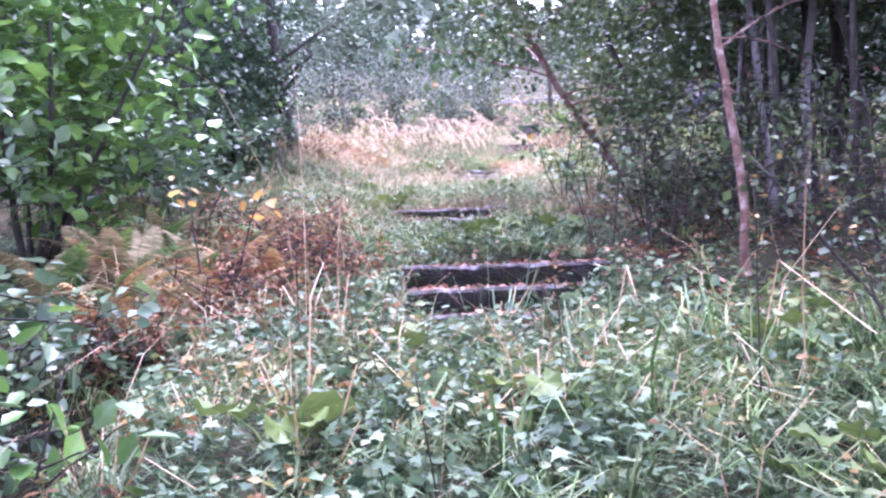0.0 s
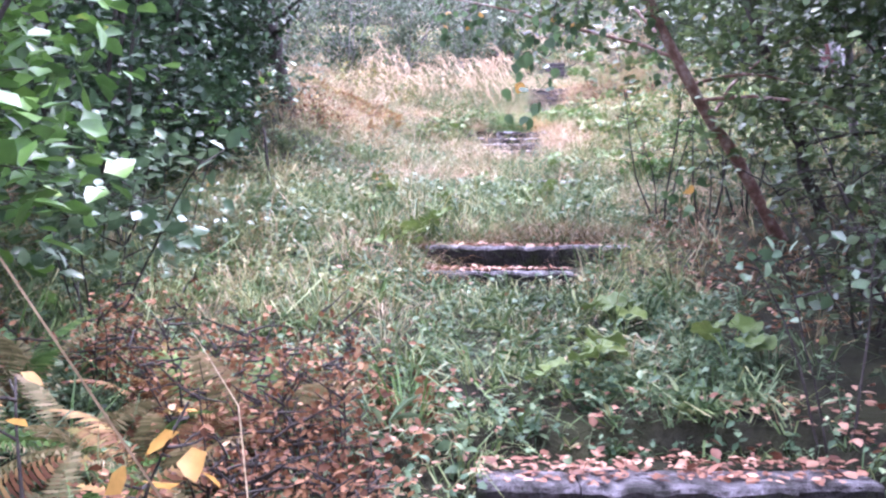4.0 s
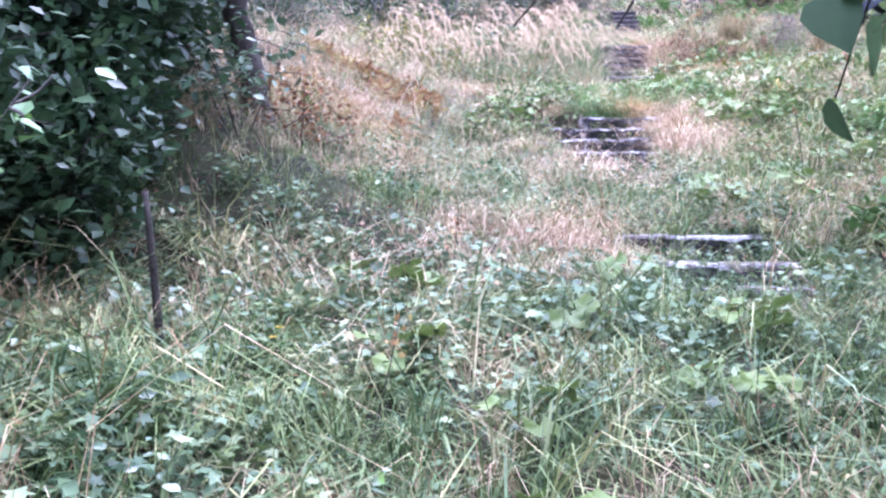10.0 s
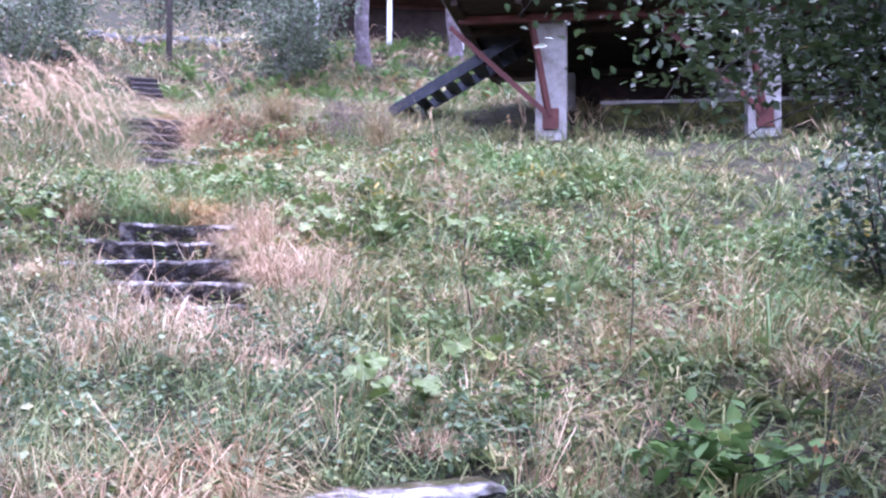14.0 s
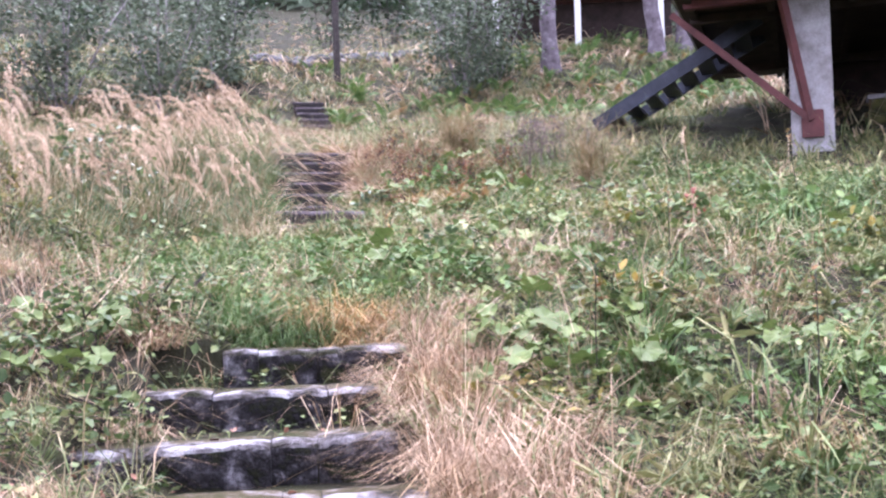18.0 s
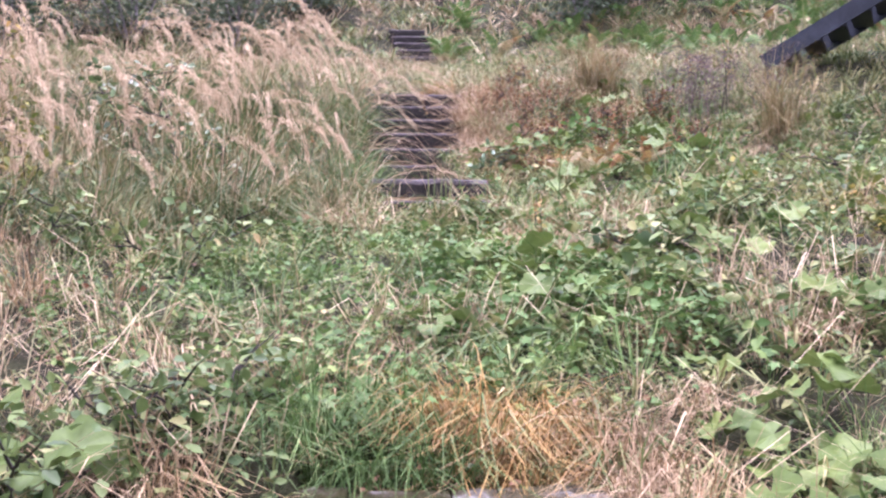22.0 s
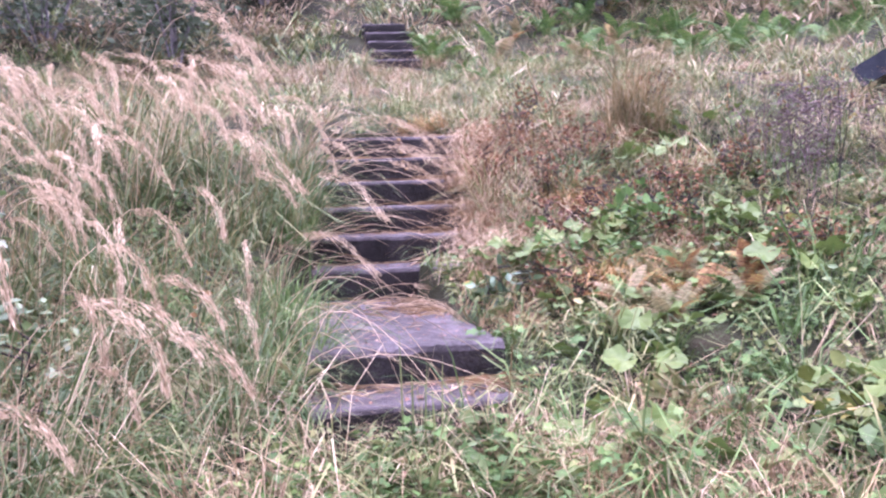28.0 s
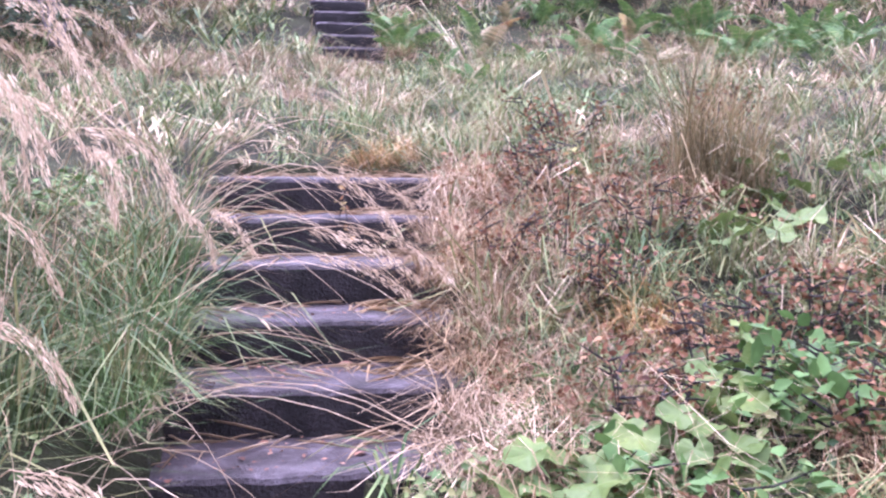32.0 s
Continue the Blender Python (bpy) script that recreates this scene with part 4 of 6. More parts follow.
herbs("withered_herbs", 37, 1500, (-2.4, -0.35, 4.8, 7.6), "nettle", 0.8, M_russet, "rust-red withered herbs beside the path", lambda x, y: np.clip(1.1 - np.abs(x + 1.15) * 0.9, 0.03, 1) * CLUMP(2.2, 2.9, 0.5)(x, y))
herbs("withered_herbs", 38, 900, (-2.6, -1.0, 16, 19.5), "lance", 0.9, M_fern_dry, "rust-brown withered herbs on the bank", CLUMP(2.2, 1.9, 0.5))
herbs("withered_herbs", 42, 900, (2.7, 4.8, 24.6, 28), "nettle", 0.7, M_russet, "rust-brown withered herbs beside the dark steps", CLUMP(1.2, 2.9, 1.5))
strewn("meadow_litter", 28, 9000, (-3.5, 6.5, 0, 28), 0.03, 0.07, M_litter, "brown dead leaves among the grass", CLUMP(1.4, 0.9, 1.4), 0.9, OVAL)
strewn("meadow_litter", 34, 4200, (1.1, 4.2, 5.4, 10.8), 0.04, 0.05, M_russet, "brown fallen leaves on the thicket floor", CLUMP(1.8, 1.2, 0.4), 0.5, OVAL)
strewn("coltsfoot_carpet", 35, 600, (1.9, 6.2, 17.5, 26.5), 0.13, 0.14, M_round, "broad coltsfoot leaves over the meadow", CLUMP(1.6, 1.3, 0.2), 0.45, round_leaf(5))
turf("dead_stems", 36, 1300, (-2.6, 2.6, 0.2, 5.6), 0.40, 0.005, M_straw, 0.7, "dry stems among the herbs", None, 5, 0.05)


def litter(name, seed, n, steps, wide, label):
    """Fallen leaves on treads and on the ground beside them."""
    rng = np.random.default_rng(seed)
    ps = []
    for sx, sy, sz, w, yaw, tread in steps:
        m = int(n * 0.8 / len(steps))
        u, v = rng.uniform(-w / 2, w / 2, m), rng.uniform(0.03, tread - 0.03, m)
        ps.append(np.stack([sx + u, sy + v, np.full(m, sz + 0.006)], 1))
    m = n
    x, y = rng.uniform(steps[0][0] - wide, steps[0][0] + wide + 0.5, m), rng.uniform(steps[0][1] - 0.5, steps[-1][1] + 0.9, m)
    ok = ~on_stairs(x, y)
    ps.append(np.stack([x, y, ground_z(x, y) + 0.02 + 0.05 * rng.uniform(0, 1, m)], 1)[ok])
    p = np.concatenate(ps)
    v = stamp(LEAF, turns(rng, len(p), 0.35, 0.042, 0.5), p)
    return tagged(mesh_object(name, *v, M_litter), label, "leaves", kind="stuff")


litter("fallen_leaves", 31, 1300, FLIGHT_A, 0.9, "brown fallen leaves on the lowest steps")
litter("fallen_leaves", 32, 620, FLIGHT_B, 1.1, "brown and pinkish fallen leaves by the steps")
litter("fallen_leaves", 33, 30, FLIGHT_D, 0.9, "a few fallen leaves on pale steps")
litter("fallen_leaves", 34, 46, FLIGHT_E + FLIGHT_F[:3], 0.8, "a few fallen leaves on dark steps")


# ---- grass tufts ----
def tuft_mesh(name, seed, n, h, spread, width, material, lean, droop=0.7, bias=(0.0, 0.0)):
    rng = np.random.default_rng(seed)
    a, r = rng.uniform(0, 2 * math.pi, n), spread * np.sqrt(rng.uniform(0, 1, n))
    base = np.stack([r * np.cos(a), r * np.sin(a), np.full(n, -0.02)], 1)
    v, i, c = blades(rng, base, h * rng.uniform(0.5, 1.15, n), width * rng.uniform(0.6, 1.2, n), lean, droop * 1.25)
    v[:, :2] += np.clip(v[:, 2:3], 0, 9) ** 1.5 * np.array(bias)[None, :]
    return v, i, c


def plume_arrays(rng, h, b0, d, start=5.0, turn=165.0, late=0.55, bow=0.26):
    """An arching stalk, and its drooping seed head."""
    n = 14
    t = np.linspace(0, 1, n)
    q = np.clip((t - late) / min(1 - late, bow), 0, 1)
    th = np.radians(start + turn * q ** 1.2)
    step = h * 1.15 / (n - 1)
    outw = np.concatenate([[0], np.cumsum(np.sin(th[:-1]) * step)])
    up = np.concatenate([[0], np.cumsum(np.cos(th[:-1]) * step)])
    d = np.asarray(d) / np.linalg.norm(d)
    pts = np.stack([b0[0] + d[0] * outw, b0[1] + d[1] * outw, up], 1)
    pts[1:] += np.cumsum(rng.normal(0, 0.004, (n - 1, 3)), 0)
    stalk = tube(pts, np.linspace(0.0026, 0.001, n), 3)
    m = 240
    tt = rng.uniform(0.7, 1.0, m)
    p = np.stack([np.interp(tt, t, pts[:, q]) for q in range(3)], 1)
    grad = np.gradient(pts, axis=0)
    tan = np.stack([np.interp(tt, t, grad[:, q]) for q in range(3)], 1)
    tan /= np.linalg.norm(tan, axis=1)[:, None]
    fat = 0.011 * np.sin(np.clip((tt - 0.66) / 0.37, 0, 1) * math.pi) ** 0.7
    p += rng.normal(0, 1, (m, 3)) * fat[:, None] + np.array([0, 0, -1.0]) * np.abs(rng.normal(0, 0.012, (m, 1)))
    yv = tan + np.array([0, 0, -0.45]) + rng.normal(0, 0.12, (m, 3))
    yv /= np.linalg.norm(yv, axis=1)[:, None]
    xv = np.cross(yv, rng.normal(0, 1, (m, 3)))
    xv /= np.linalg.norm(xv, axis=1)[:, None]
    sz = 0.03 * rng.uniform(0.6, 1.2, m)
    mm = np.stack([xv * (sz * 0.22)[:, None], yv * sz[:, None], np.cross(xv, yv) * (sz * 0.3)[:, None]], 2)
    return stalk, stamp(SMALL_LEAF, mm, p)


def reed_tuft(seed, h, bias, plumes=5, start=6.0, turn=150.0, late=0.42, bow=0.42):
    rng = np.random.default_rng(seed)
    t = thing("tall_grass_tuft", 0, 0, 0, "tall arching grass tuft with drooping pale plumes", "grass", "tall grass by the upper steps")
    ob = mesh_object("blade_mass", *tuft_mesh("blade_mass", seed, 120, h * 0.8, 0.16, 0.0095, M_reed, 0.62, 1.1, bias), M_reed, t)
    tagged(ob, kind="stuff")
    tagged(mesh_object("dry_stem_mass", *tuft_mesh("dry_stem_mass", seed + 1, 32, h * 0.85, 0.16, 0.004, M_straw, 0.4, 0.9, bias), M_straw, t), kind="stuff")
    stalks = []
    for k in range(plumes):
        a = rng.uniform(0, 2 * math.pi)
        d = np.array([math.cos(a), math.sin(a)]) * rng.uniform(0.3, 0.7) + np.array(bias) * 4
        st, hd = plume_arrays(rng, h * 1.2 * rng.uniform(0.7, 1.2), rng.normal(0, 0.1, 2), d, start + rng.uniform(0, 12), turn * rng.uniform(0.85, 1.08), late, bow)
        stalks.append(st)
        mesh_object("plume", *hd, M_plume, t)
    tagged(mesh_object("stalk_mass", *joined(stalks), M_plume, t), kind="stuff")
    return t


def spread_copies(masters, spots, rng, jitter=0.2, turn=180.0):
    """The masters stand at the first spots; copies stand at the rest."""
    for k, (x, y) in enumerate(spots):
        z = float(ground_z(x, y)) - 0.02
        s = 1 + jitter * rng.uniform(-1, 1)
        m = pose(x, y, z, 0, 0, rng.uniform(-turn, turn))
        if k < len(masters):
            masters[k].matrix_basis = m
            masters[k].scale = (s, s, s)
        else:
            ob = copy_thing(masters[k % len(masters)], m)
            ob.scale = (s, s, s)


rng = np.random.default_rng(41)
reeds = [reed_tuft(50 + 3 * k, 0.92 + 0.06 * k, (0.18, -0.10)) for k in range(4)]
spots = []
for k in range(400):
    x, y = rng.uniform(-2.6, 1.55), rng.uniform(22.7, 27.6)
    edge = 1.42 if y < 25.6 else 1.5 + 0.15 * (y - 25.6)
    if x > edge or (y < 23.6 and x > 0.85) or (x > 0.45 and y < 23.1) or (y > 27.0 and x > 0.9):
        continue
    if all((x - a) ** 2 + (y - b) ** 2 > rng.uniform(0.26, 0.42) ** 2 for a, b in spots):
        spots.append((x, y))
low_spots = [(-0.86, 22.3), (-0.45, 22.6), (-1.3, 22.5), (0.05, 22.6), (0.35, 22.85), (-0.2, 22.2), (0.55, 23.1)]
high_spots = [p for p in spots[:60] if (p[1] > 25.4 and p[0] < 0.7) or p[0] < 0.1]
low_spots += [p for p in spots[:60] if p not in high_spots]
spread_copies(reeds, high_spots, rng, 0.25, 34)
spread_copies([reed_tuft(71 + 3 * k, 0.9 + 0.08 * k, (0.18, -0.10), 2) for k in range(3)], low_spots, rng, 0.25, 60)
over = [reed_tuft(91 + 3 * k, 0.95 + 0.1 * k, (0.36, -0.10), 3, 26.0, 118.0, 0.1, 0.9) for k in range(2)]
spread_copies(over, [(1.44, 25.3), (1.5, 26.1), (1.58, 26.8)], rng, 0.12, 12)


def dry_tuft(seed, h, label, material, n=190, lean=0.8):
    t = thing("dry_grass_tuft", 0, 0, 0, label, "grass", "dry grass tufts")
    tagged(mesh_object("blade_mass", *tuft_mesh("blade_mass", seed, n, h, 0.14, 0.0045, material, lean, 1.2), material, t), kind="stuff")
    tagged(mesh_object("dead_thatch", *tuft_mesh("dead_thatch", seed + 40, n // 3, h * 0.5, 0.2, 0.0045, M_straw, 1.2, 1.0), M_straw, t), kind="stuff")
    return t


dry = [dry_tuft(70 + k, 0.34, "bleached dry grass tuft hanging over", M_straw) for k in range(2)]
DRY_LOW = [(1.2, 14.75), (1.58, 14.2), (0.15, 14.5), (1.55, 17.7), (0.2, 13.7), (-0.5, 9.5), (0, 14.1), (-1.9, 17.5), (-1.4, 16.2), (-0.9, 15.4)]
DRY_MIDDLE = [(1.5, 18.6), (1.62, 18.95), (1.45, 18.1), (1.72, 19.35), (1.42, 19.85), (1.75, 19.7), (0.25, 19.55), (0.12, 18.9), (-0.15, 18), (2.1, 22.2), (2.15, 22.9), (2.4, 22), (2.6, 22.3), (2.3, 22.6), (1.75, 18.5), (1.9, 19), (3, 22.9), (2.2, 20.3), (-2.3, 18.6), (-1.5, 19.8), (-0.7, 20.9), (-2, 21.2), (-1.1, 22), (0, 22.3)]
DRY_UPPER = [(3.4, 27), (3.9, 27.2), (4.3, 26.6), (3, 33.1), (3.9, 33.3), (3.1, 32.7), (3.75, 32.6), (3.4, 32.6), (2.95, 33.6), (2.72, 25.9), (2.78, 26.2), (2.84, 26.5), (2.66, 25.6), (2.88, 26.9), (2.95, 27.3), (2.62, 25.3), (2.9, 26.1), (3, 26.7), (3.05, 27.1), (3.1, 27.6), (2.58, 24.6), (3.3, 25.6), (3.8, 25.3)]
spread_copies(dry, DRY_LOW + DRY_MIDDLE + DRY_UPPER, rng, 0.3)
brown = [dry_tuft(74, 0.30, "drooping olive-brown grass tuft above the mossy steps", M_brown, 230, 0.8)]
spread_copies(brown, [(0.15, 10.3), (0.5, 10.45), (0.9, 10.5), (1.3, 10.4), (0.3, 10.2), (0.7, 10.35), (1.1, 10.3), (1.45, 10.1), (-0.1, 10.15), (0.05, 10.35), (0.6, 10.25), (1.0, 10.22), (0.4, 10.4), (-0.4, 10.0)], rng, 0.25)
gold = [dry_tuft(76, 0.40, "golden-brown withered grass tuft", M_gold)]
spread_copies(gold, [(1.35, 19.78), (1.15, 19.9), (-1.6, 16.8), (2.75, 28.45), (2.95, 28.55), (3.3, 24.9), (3.5, 26.3), (-1.9, 16.6), (-1.7, 17.6), (-1.3, 17.0), (-0.4, 9.3), (1.5, 19.68), (1.3, 19.72), (1.4, 19.85), (1.6, 19.8)], rng, 0.2)
sedge = [dry_tuft(78, 0.85, "tall dark green and brown sedge tuft", M_sedge, 300, 0.3)]
spread_copies(sedge, [(4.42, 27.5), (4.6, 27.35), (5.3, 24.8)], rng, 0.2)
lush = [dry_tuft(79, 0.42, "fresh green grass tuft with long blades", M_fresh, 170, 0.6)]
spread_copies(lush, [(0.85, 19.75), (1.05, 19.7), (0.65, 19.8), (0.95, 19.95), (2.4, 19.2), (2.9, 19.5), (3.3, 20.1), (2.6, 18.4), (0.2, 23.3), (0.5, 23.2), (0.8, 23.5), (1.0, 23.8), (0.6, 23.8), (0.0, 23.6), (-0.4, 23.1), (0.3, 24.0), (1.1, 24.3), (0.7, 24.5), (-0.3, 24.2), (0.4, 24.4), (0.8, 25.0), (0.3, 25.6), (1.3, 24.0), (1.45, 25.55), (1.5, 25.95), (1.52, 26.35), (1.55, 26.8), (1.42, 24.4), (1.4, 24.9), (1.5, 25.7), (1.53, 26.1), (1.57, 26.5), (1.6, 26.95), (1.47, 25.4), (1.38, 24.15)], rng, 0.25)


turf("dry_grass", 48, 4200, (1.32, 1.85, 17.4, 19.6), 0.32, 0.0036, M_straw, 0.9, "matted pinkish straw beside the pale steps")
turf("dry_grass", 50, 3000, (1.9, 3.1, 21.8, 23.4), 0.28, 0.0036, M_straw, 0.8, "matted straw in front of the dark steps", lambda x, y: np.clip(2.4 * patchy(x, y, 0.5, 2) - 0.5, 0, 1))
turf("green_grass", 58, 10000, (2.7, 6.0, 24.6, 30.5), 0.24, 0.006, M_green, 0.7, "green and olive grass beside the dark steps", lambda x, y: 0.25 + 0.75 * patchy(x, y, 0.5, 9))
turf("dry_grass", 49, 2600, (2.6, 3.3, 25.0, 28.2), 0.32, 0.0036, M_straw, 0.8, "matted straw beside the dark steps")


def straw_on_steps():
    rng = np.random.default_rng(47)
    ps = []
    for sx, sy, sz, w, yaw, tread in FLIGHT_E + [LANDING] + FLIGHT_F:
        m = 120 if tread < 1 else 200
        u = np.where(rng.uniform(0, 1, m) < 0.6, w / 2 - np.abs(rng.normal(0, 0.13, m)), rng.uniform(-w / 2, w / 2, m))
        v = tread * (1 - np.abs(rng.normal(0, 0.28, m)) % 1)
        ps.append(np.stack([sx + u, sy + v, np.full(m, sz + 0.012)], 1))
    p = np.concatenate(ps)
    v = stamp(LANCE, turns(rng, len(p), 0.12, 0.2, 0.5) * np.array([0.22, 1, 0.25])[None, None, :], p)
    return tagged(mesh_object("fallen_straw", *v, M_straw), "dry straw lying on the dark treads", "straw", kind="stuff")


straw_on_steps()


def arching_straw(seed, steps, n, label):
    """Bent dry stems that lean from the tall grass across the treads."""
    rng = np.random.default_rng(seed)
    stems = []
    t = np.linspace(0, 1, 9)
    for k in range(n):
        sx, sy, sz, w, yaw, tread = steps[k % len(steps)]
        x0, y0 = sx - w / 2 - rng.uniform(0.02, 0.25), sy + rng.uniform(0, tread)
        run, rise, drop = rng.uniform(0.45, 1.15) * w, rng.uniform(0.18, 0.5), rng.uniform(-0.05, 0.12)
        side = rng.uniform(-0.7, 0.1)
        stems.append(tube(np.stack([x0 + run * t, y0 + side * run * t, sz + 0.05 + drop * t + rise * 4 * t * (1 - t) * (1 - 0.35 * t)], 1), np.linspace(0.002, 0.001, 9), 3))
    return tagged(mesh_object("arching_straw", *joined(stems), M_plume), label, "straw", kind="stuff")


arching_straw(57, FLIGHT_F, 34, "pale dry stems arching over the dark steps")
arching_straw(59, FLIGHT_E + [LANDING], 16, "pale dry stems arching over the landing")


def specks():
    rng = np.random.default_rng(49)
    ps = []
    for sx, sy, sz, w, yaw, tread in FLIGHT_E + [LANDING] + FLIGHT_F:
        m = 90 if tread < 1 else 520
        ps.append(np.stack([sx + rng.uniform(-w / 2, w / 2, m), sy + rng.uniform(0.04, tread - 0.03, m), np.full(m, sz + 0.008)], 1))
    p = np.concatenate(ps)
    return tagged(mesh_object("leaf_crumbs", *stamp(SMALL_LEAF, turns(rng, len(p), 0.3, 0.016, 0.6), p), M_litter), "small crumbs of dead leaves on the treads", "leaves", kind="stuff")


specks()


# ---- large-leaved plants ----
LEAF_DATA = []
for k in range(3):
    v, i, c = stamp(round_leaf(k), np.eye(3)[None], np.zeros((1, 3)))
    tmp = mesh_object("leaf", v, i, c, M_round, smooth=True)
    LEAF_DATA.append(tmp.data)
    bpy.data.objects.remove(tmp)


def leaf_plant(name, x, y, size, n, seed, label, high=0.16):
    rng = np.random.default_rng(seed)
    z = float(ground_z(x, y))
    p = thing(name, x, y, z, label, "plant", "large-leaved plants")
    stalks = []
    for k in range(n):
        a, r = k * 2.4 + rng.uniform(-0.4, 0.4), size * (0.35 + 0.32 * math.sqrt(k))
        lx, ly, lz = r * math.cos(a), r * math.sin(a), high * rng.uniform(0.6, 1.3)
        ob = new("leaf", LEAF_DATA[k % 3])
        ob.parent = p
        s = size * rng.uniform(0.7, 1.2)
        ob.matrix_basis = pose(lx, ly, lz, rng.uniform(-40, 25), rng.uniform(-30, 30), math.degrees(a) - 90 + rng.uniform(-40, 40)) @ Matrix.Diagonal((s, s, s, 1))
        stalks.append(tube(np.array([[0, 0, -0.03], [lx * 0.5, ly * 0.5, lz * 0.65], [lx, ly, lz]]), [0.004, 0.0035, 0.003], 4))
    tagged(mesh_object("stalk_mass", *joined(stalks), M_fern, p), kind="stuff")
    return p


COLT = "coltsfoot plant with broad round green leaves"
COLT_LOW = [(1.2, 15), (1, 15.3), (1.9, 15.6), (0.3, 11.3), (-0.4, 11), (-0.9, 11.5), (-0.2, 12.2), (0.6, 12), (-1, 12.6), (0.2, 12.8), (-0.65, 9.9), (-0.5, 10.4), (0.62, 8.2), (0.35, 7.5), (0.2, 7.2), (1, 7.6), (1.4, 3.9), (0.8, 4.6), (1.7, 4.6), (1.9, 3.3), (1.1, 2.6), (-0.2, 4.4), (0.3, 3.4), (-0.5, 3.1)]
COLT_MIDDLE = [(2.9, 21.1), (1.3, 20.6), (1.9, 20.7), (2.3, 21.25), (3.4, 21.6), (3, 20.3), (2.4, 19.6), (2.1, 19.1), (-0.15, 19), (0, 19.4), (1.95, 21.4), (1.6, 21.5), (1.75, 21.15), (2.17, 19.25), (2.25, 18.75), (2.45, 18.45), (2.6, 19), (2.75, 18.6), (1.95, 18.75), (3.34, 19.5), (3.15, 20.3), (-0.33, 19.7), (3.9, 20.6), (2, 17), (2.4, 16.2), (3.3, 18.3), (3, 16.9)]
COLT_UPPER = [(3.25, 22.2), (2.97, 23.7), (2.65, 23.3), (2.8, 23), (4.2, 25.5), (4.1, 24.45), (4.1, 23.9), (4.22, 26.65), (2.9, 25.3), (3.2, 25.35), (3.6, 23.2), (3.8, 22.5), (4.4, 22), (4.4, 22.4), (4.15, 23.2), (2.81, 25.3), (4.2, 25.2), (4.1, 24.9), (4.55, 27.1), (5.2, 27.2), (4.8, 27.45), (4.7, 27.3), (3.35, 25.45), (3.5, 25.6), (3.7, 22.85), (3.2, 24.0)]
rng = np.random.default_rng(58)
for k, (x, y) in enumerate(COLT_LOW + COLT_MIDDLE + COLT_UPPER):
    leaf_plant("coltsfoot_plant", x, y, rng.uniform(0.125, 0.19), int(rng.integers(4, 7)), 300 + k, COLT)


# ---- ferns ----
def frond(rng, length):
    """A curved frond along +y: midrib and two rows of tapered leaflets."""
    n = 30
    vs, fs = [], []
    t = np.linspace(0, 1, n + 1)
    y, z = length * (t - 0.12 * t * t), length * (0.62 * t - 0.68 * t * t)
    for k in range(n):
        w = length * 0.19 * math.sin(math.pi * min(1, 0.12 + t[k] * 0.9)) ** 0.8 * (1 - 0.25 * t[k])
        for sgn in (-1, 1):
            b = len(vs)
            dy = length * 0.020
            tip = w * rng.uniform(0.85, 1.1)
            vs += [(0, y[k], z[k]), (sgn * tip * 0.5, y[k] + dy * 0.2, z[k] - 0.01), (sgn * tip, y[k] + dy * 1.7, z[k] - 0.35 * w * rng.uniform(0.3, 1.4) - 0.015), (sgn * tip * 0.45, y[k] + dy * 1.35, z[k] - 0.004), (0, y[k] + dy * 0.9, z[k])]
            fs += [(b, b + 1, b + 3, b + 4), (b + 1, b + 2, b + 3)]
    return vs, fs


FROND_DATA, WITHERED = {}, []
for key, m in (("dry", M_fern_dry), ("green", M_fern), ("yellow", M_fern_yellow)):
    for k in range(2):
        v, i, c = stamp(frond(np.random.default_rng(90 + k), 1.0), np.eye(3)[None], np.zeros((1, 3)))
        tmp = mesh_object("frond", v, i, c, m)
        FROND_DATA[key, k] = tmp.data
        bpy.data.objects.remove(tmp)


def fern(x, y, size, n, key, seed, label):
    rng = np.random.default_rng(seed)
    f = thing("fern", x, y, float(ground_z(x, y)) - 0.01, label, "fern", "ferns")
    for k in range(n):
        kind = key if key != "mixed" else ("yellow" if rng.uniform() < 0.65 else "dry" if rng.uniform() < 0.5 else "green")
        ob = new("frond", FROND_DATA[kind, k % 2])
        ob.parent = f
        s = size * rng.uniform(0.7, 1.15)
        ob.matrix_basis = pose(0, 0, 0, rng.uniform(20, 62), rng.uniform(-25, 25), 360 * k / n + rng.uniform(-20, 20)) @ Matrix.Diagonal((s, s, s, 1))
    return f


FERN_SPOTS = [(-1.5, 6.0), (-1.8, 5.65), (-1.3, 5.75), (-2.1, 6.2), (-1.65, 6.5), (-1.2, 6.2), (-2.0, 6.9), (-1.75, 5.2), (-1.55, 5.4), (-1.05, 5.9), (-2.3, 5.7), (-1.9, 6.1), (-1.4, 6.8), (-1.35, 6.4), (-2.4, 6.6), (-1.05, 6.6)]
for k, (x, y) in enumerate(FERN_SPOTS):
    fern(x, y, 0.48 + 0.05 * (k % 4), 8, "dry" if k % 5 == 2 else "mixed", 400 + k, "withering yellow-green and tan fern beside the path")
for k, (x, y, h) in enumerate([(-1.15, 6.5, 0.6), (-1.0, 6.1, 0.5), (-1.3, 5.6, 0.5), (-1.0, 5.4, 0.45), (-1.6, 4.9, 0.5), (-0.95, 6.6, 0.4), (-2.3, 6.9, 0.6), (-1.3, 6.8, 0.5), (-0.8, 5.9, 0.45), (-0.75, 6.4, 0.5), (-1.15, 5.1, 0.45), (-0.9, 6.9, 0.5), (-1.7, 7.1, 0.6), (-0.6, 6.1, 0.35)]):
    WITHERED.append((x, y, h))
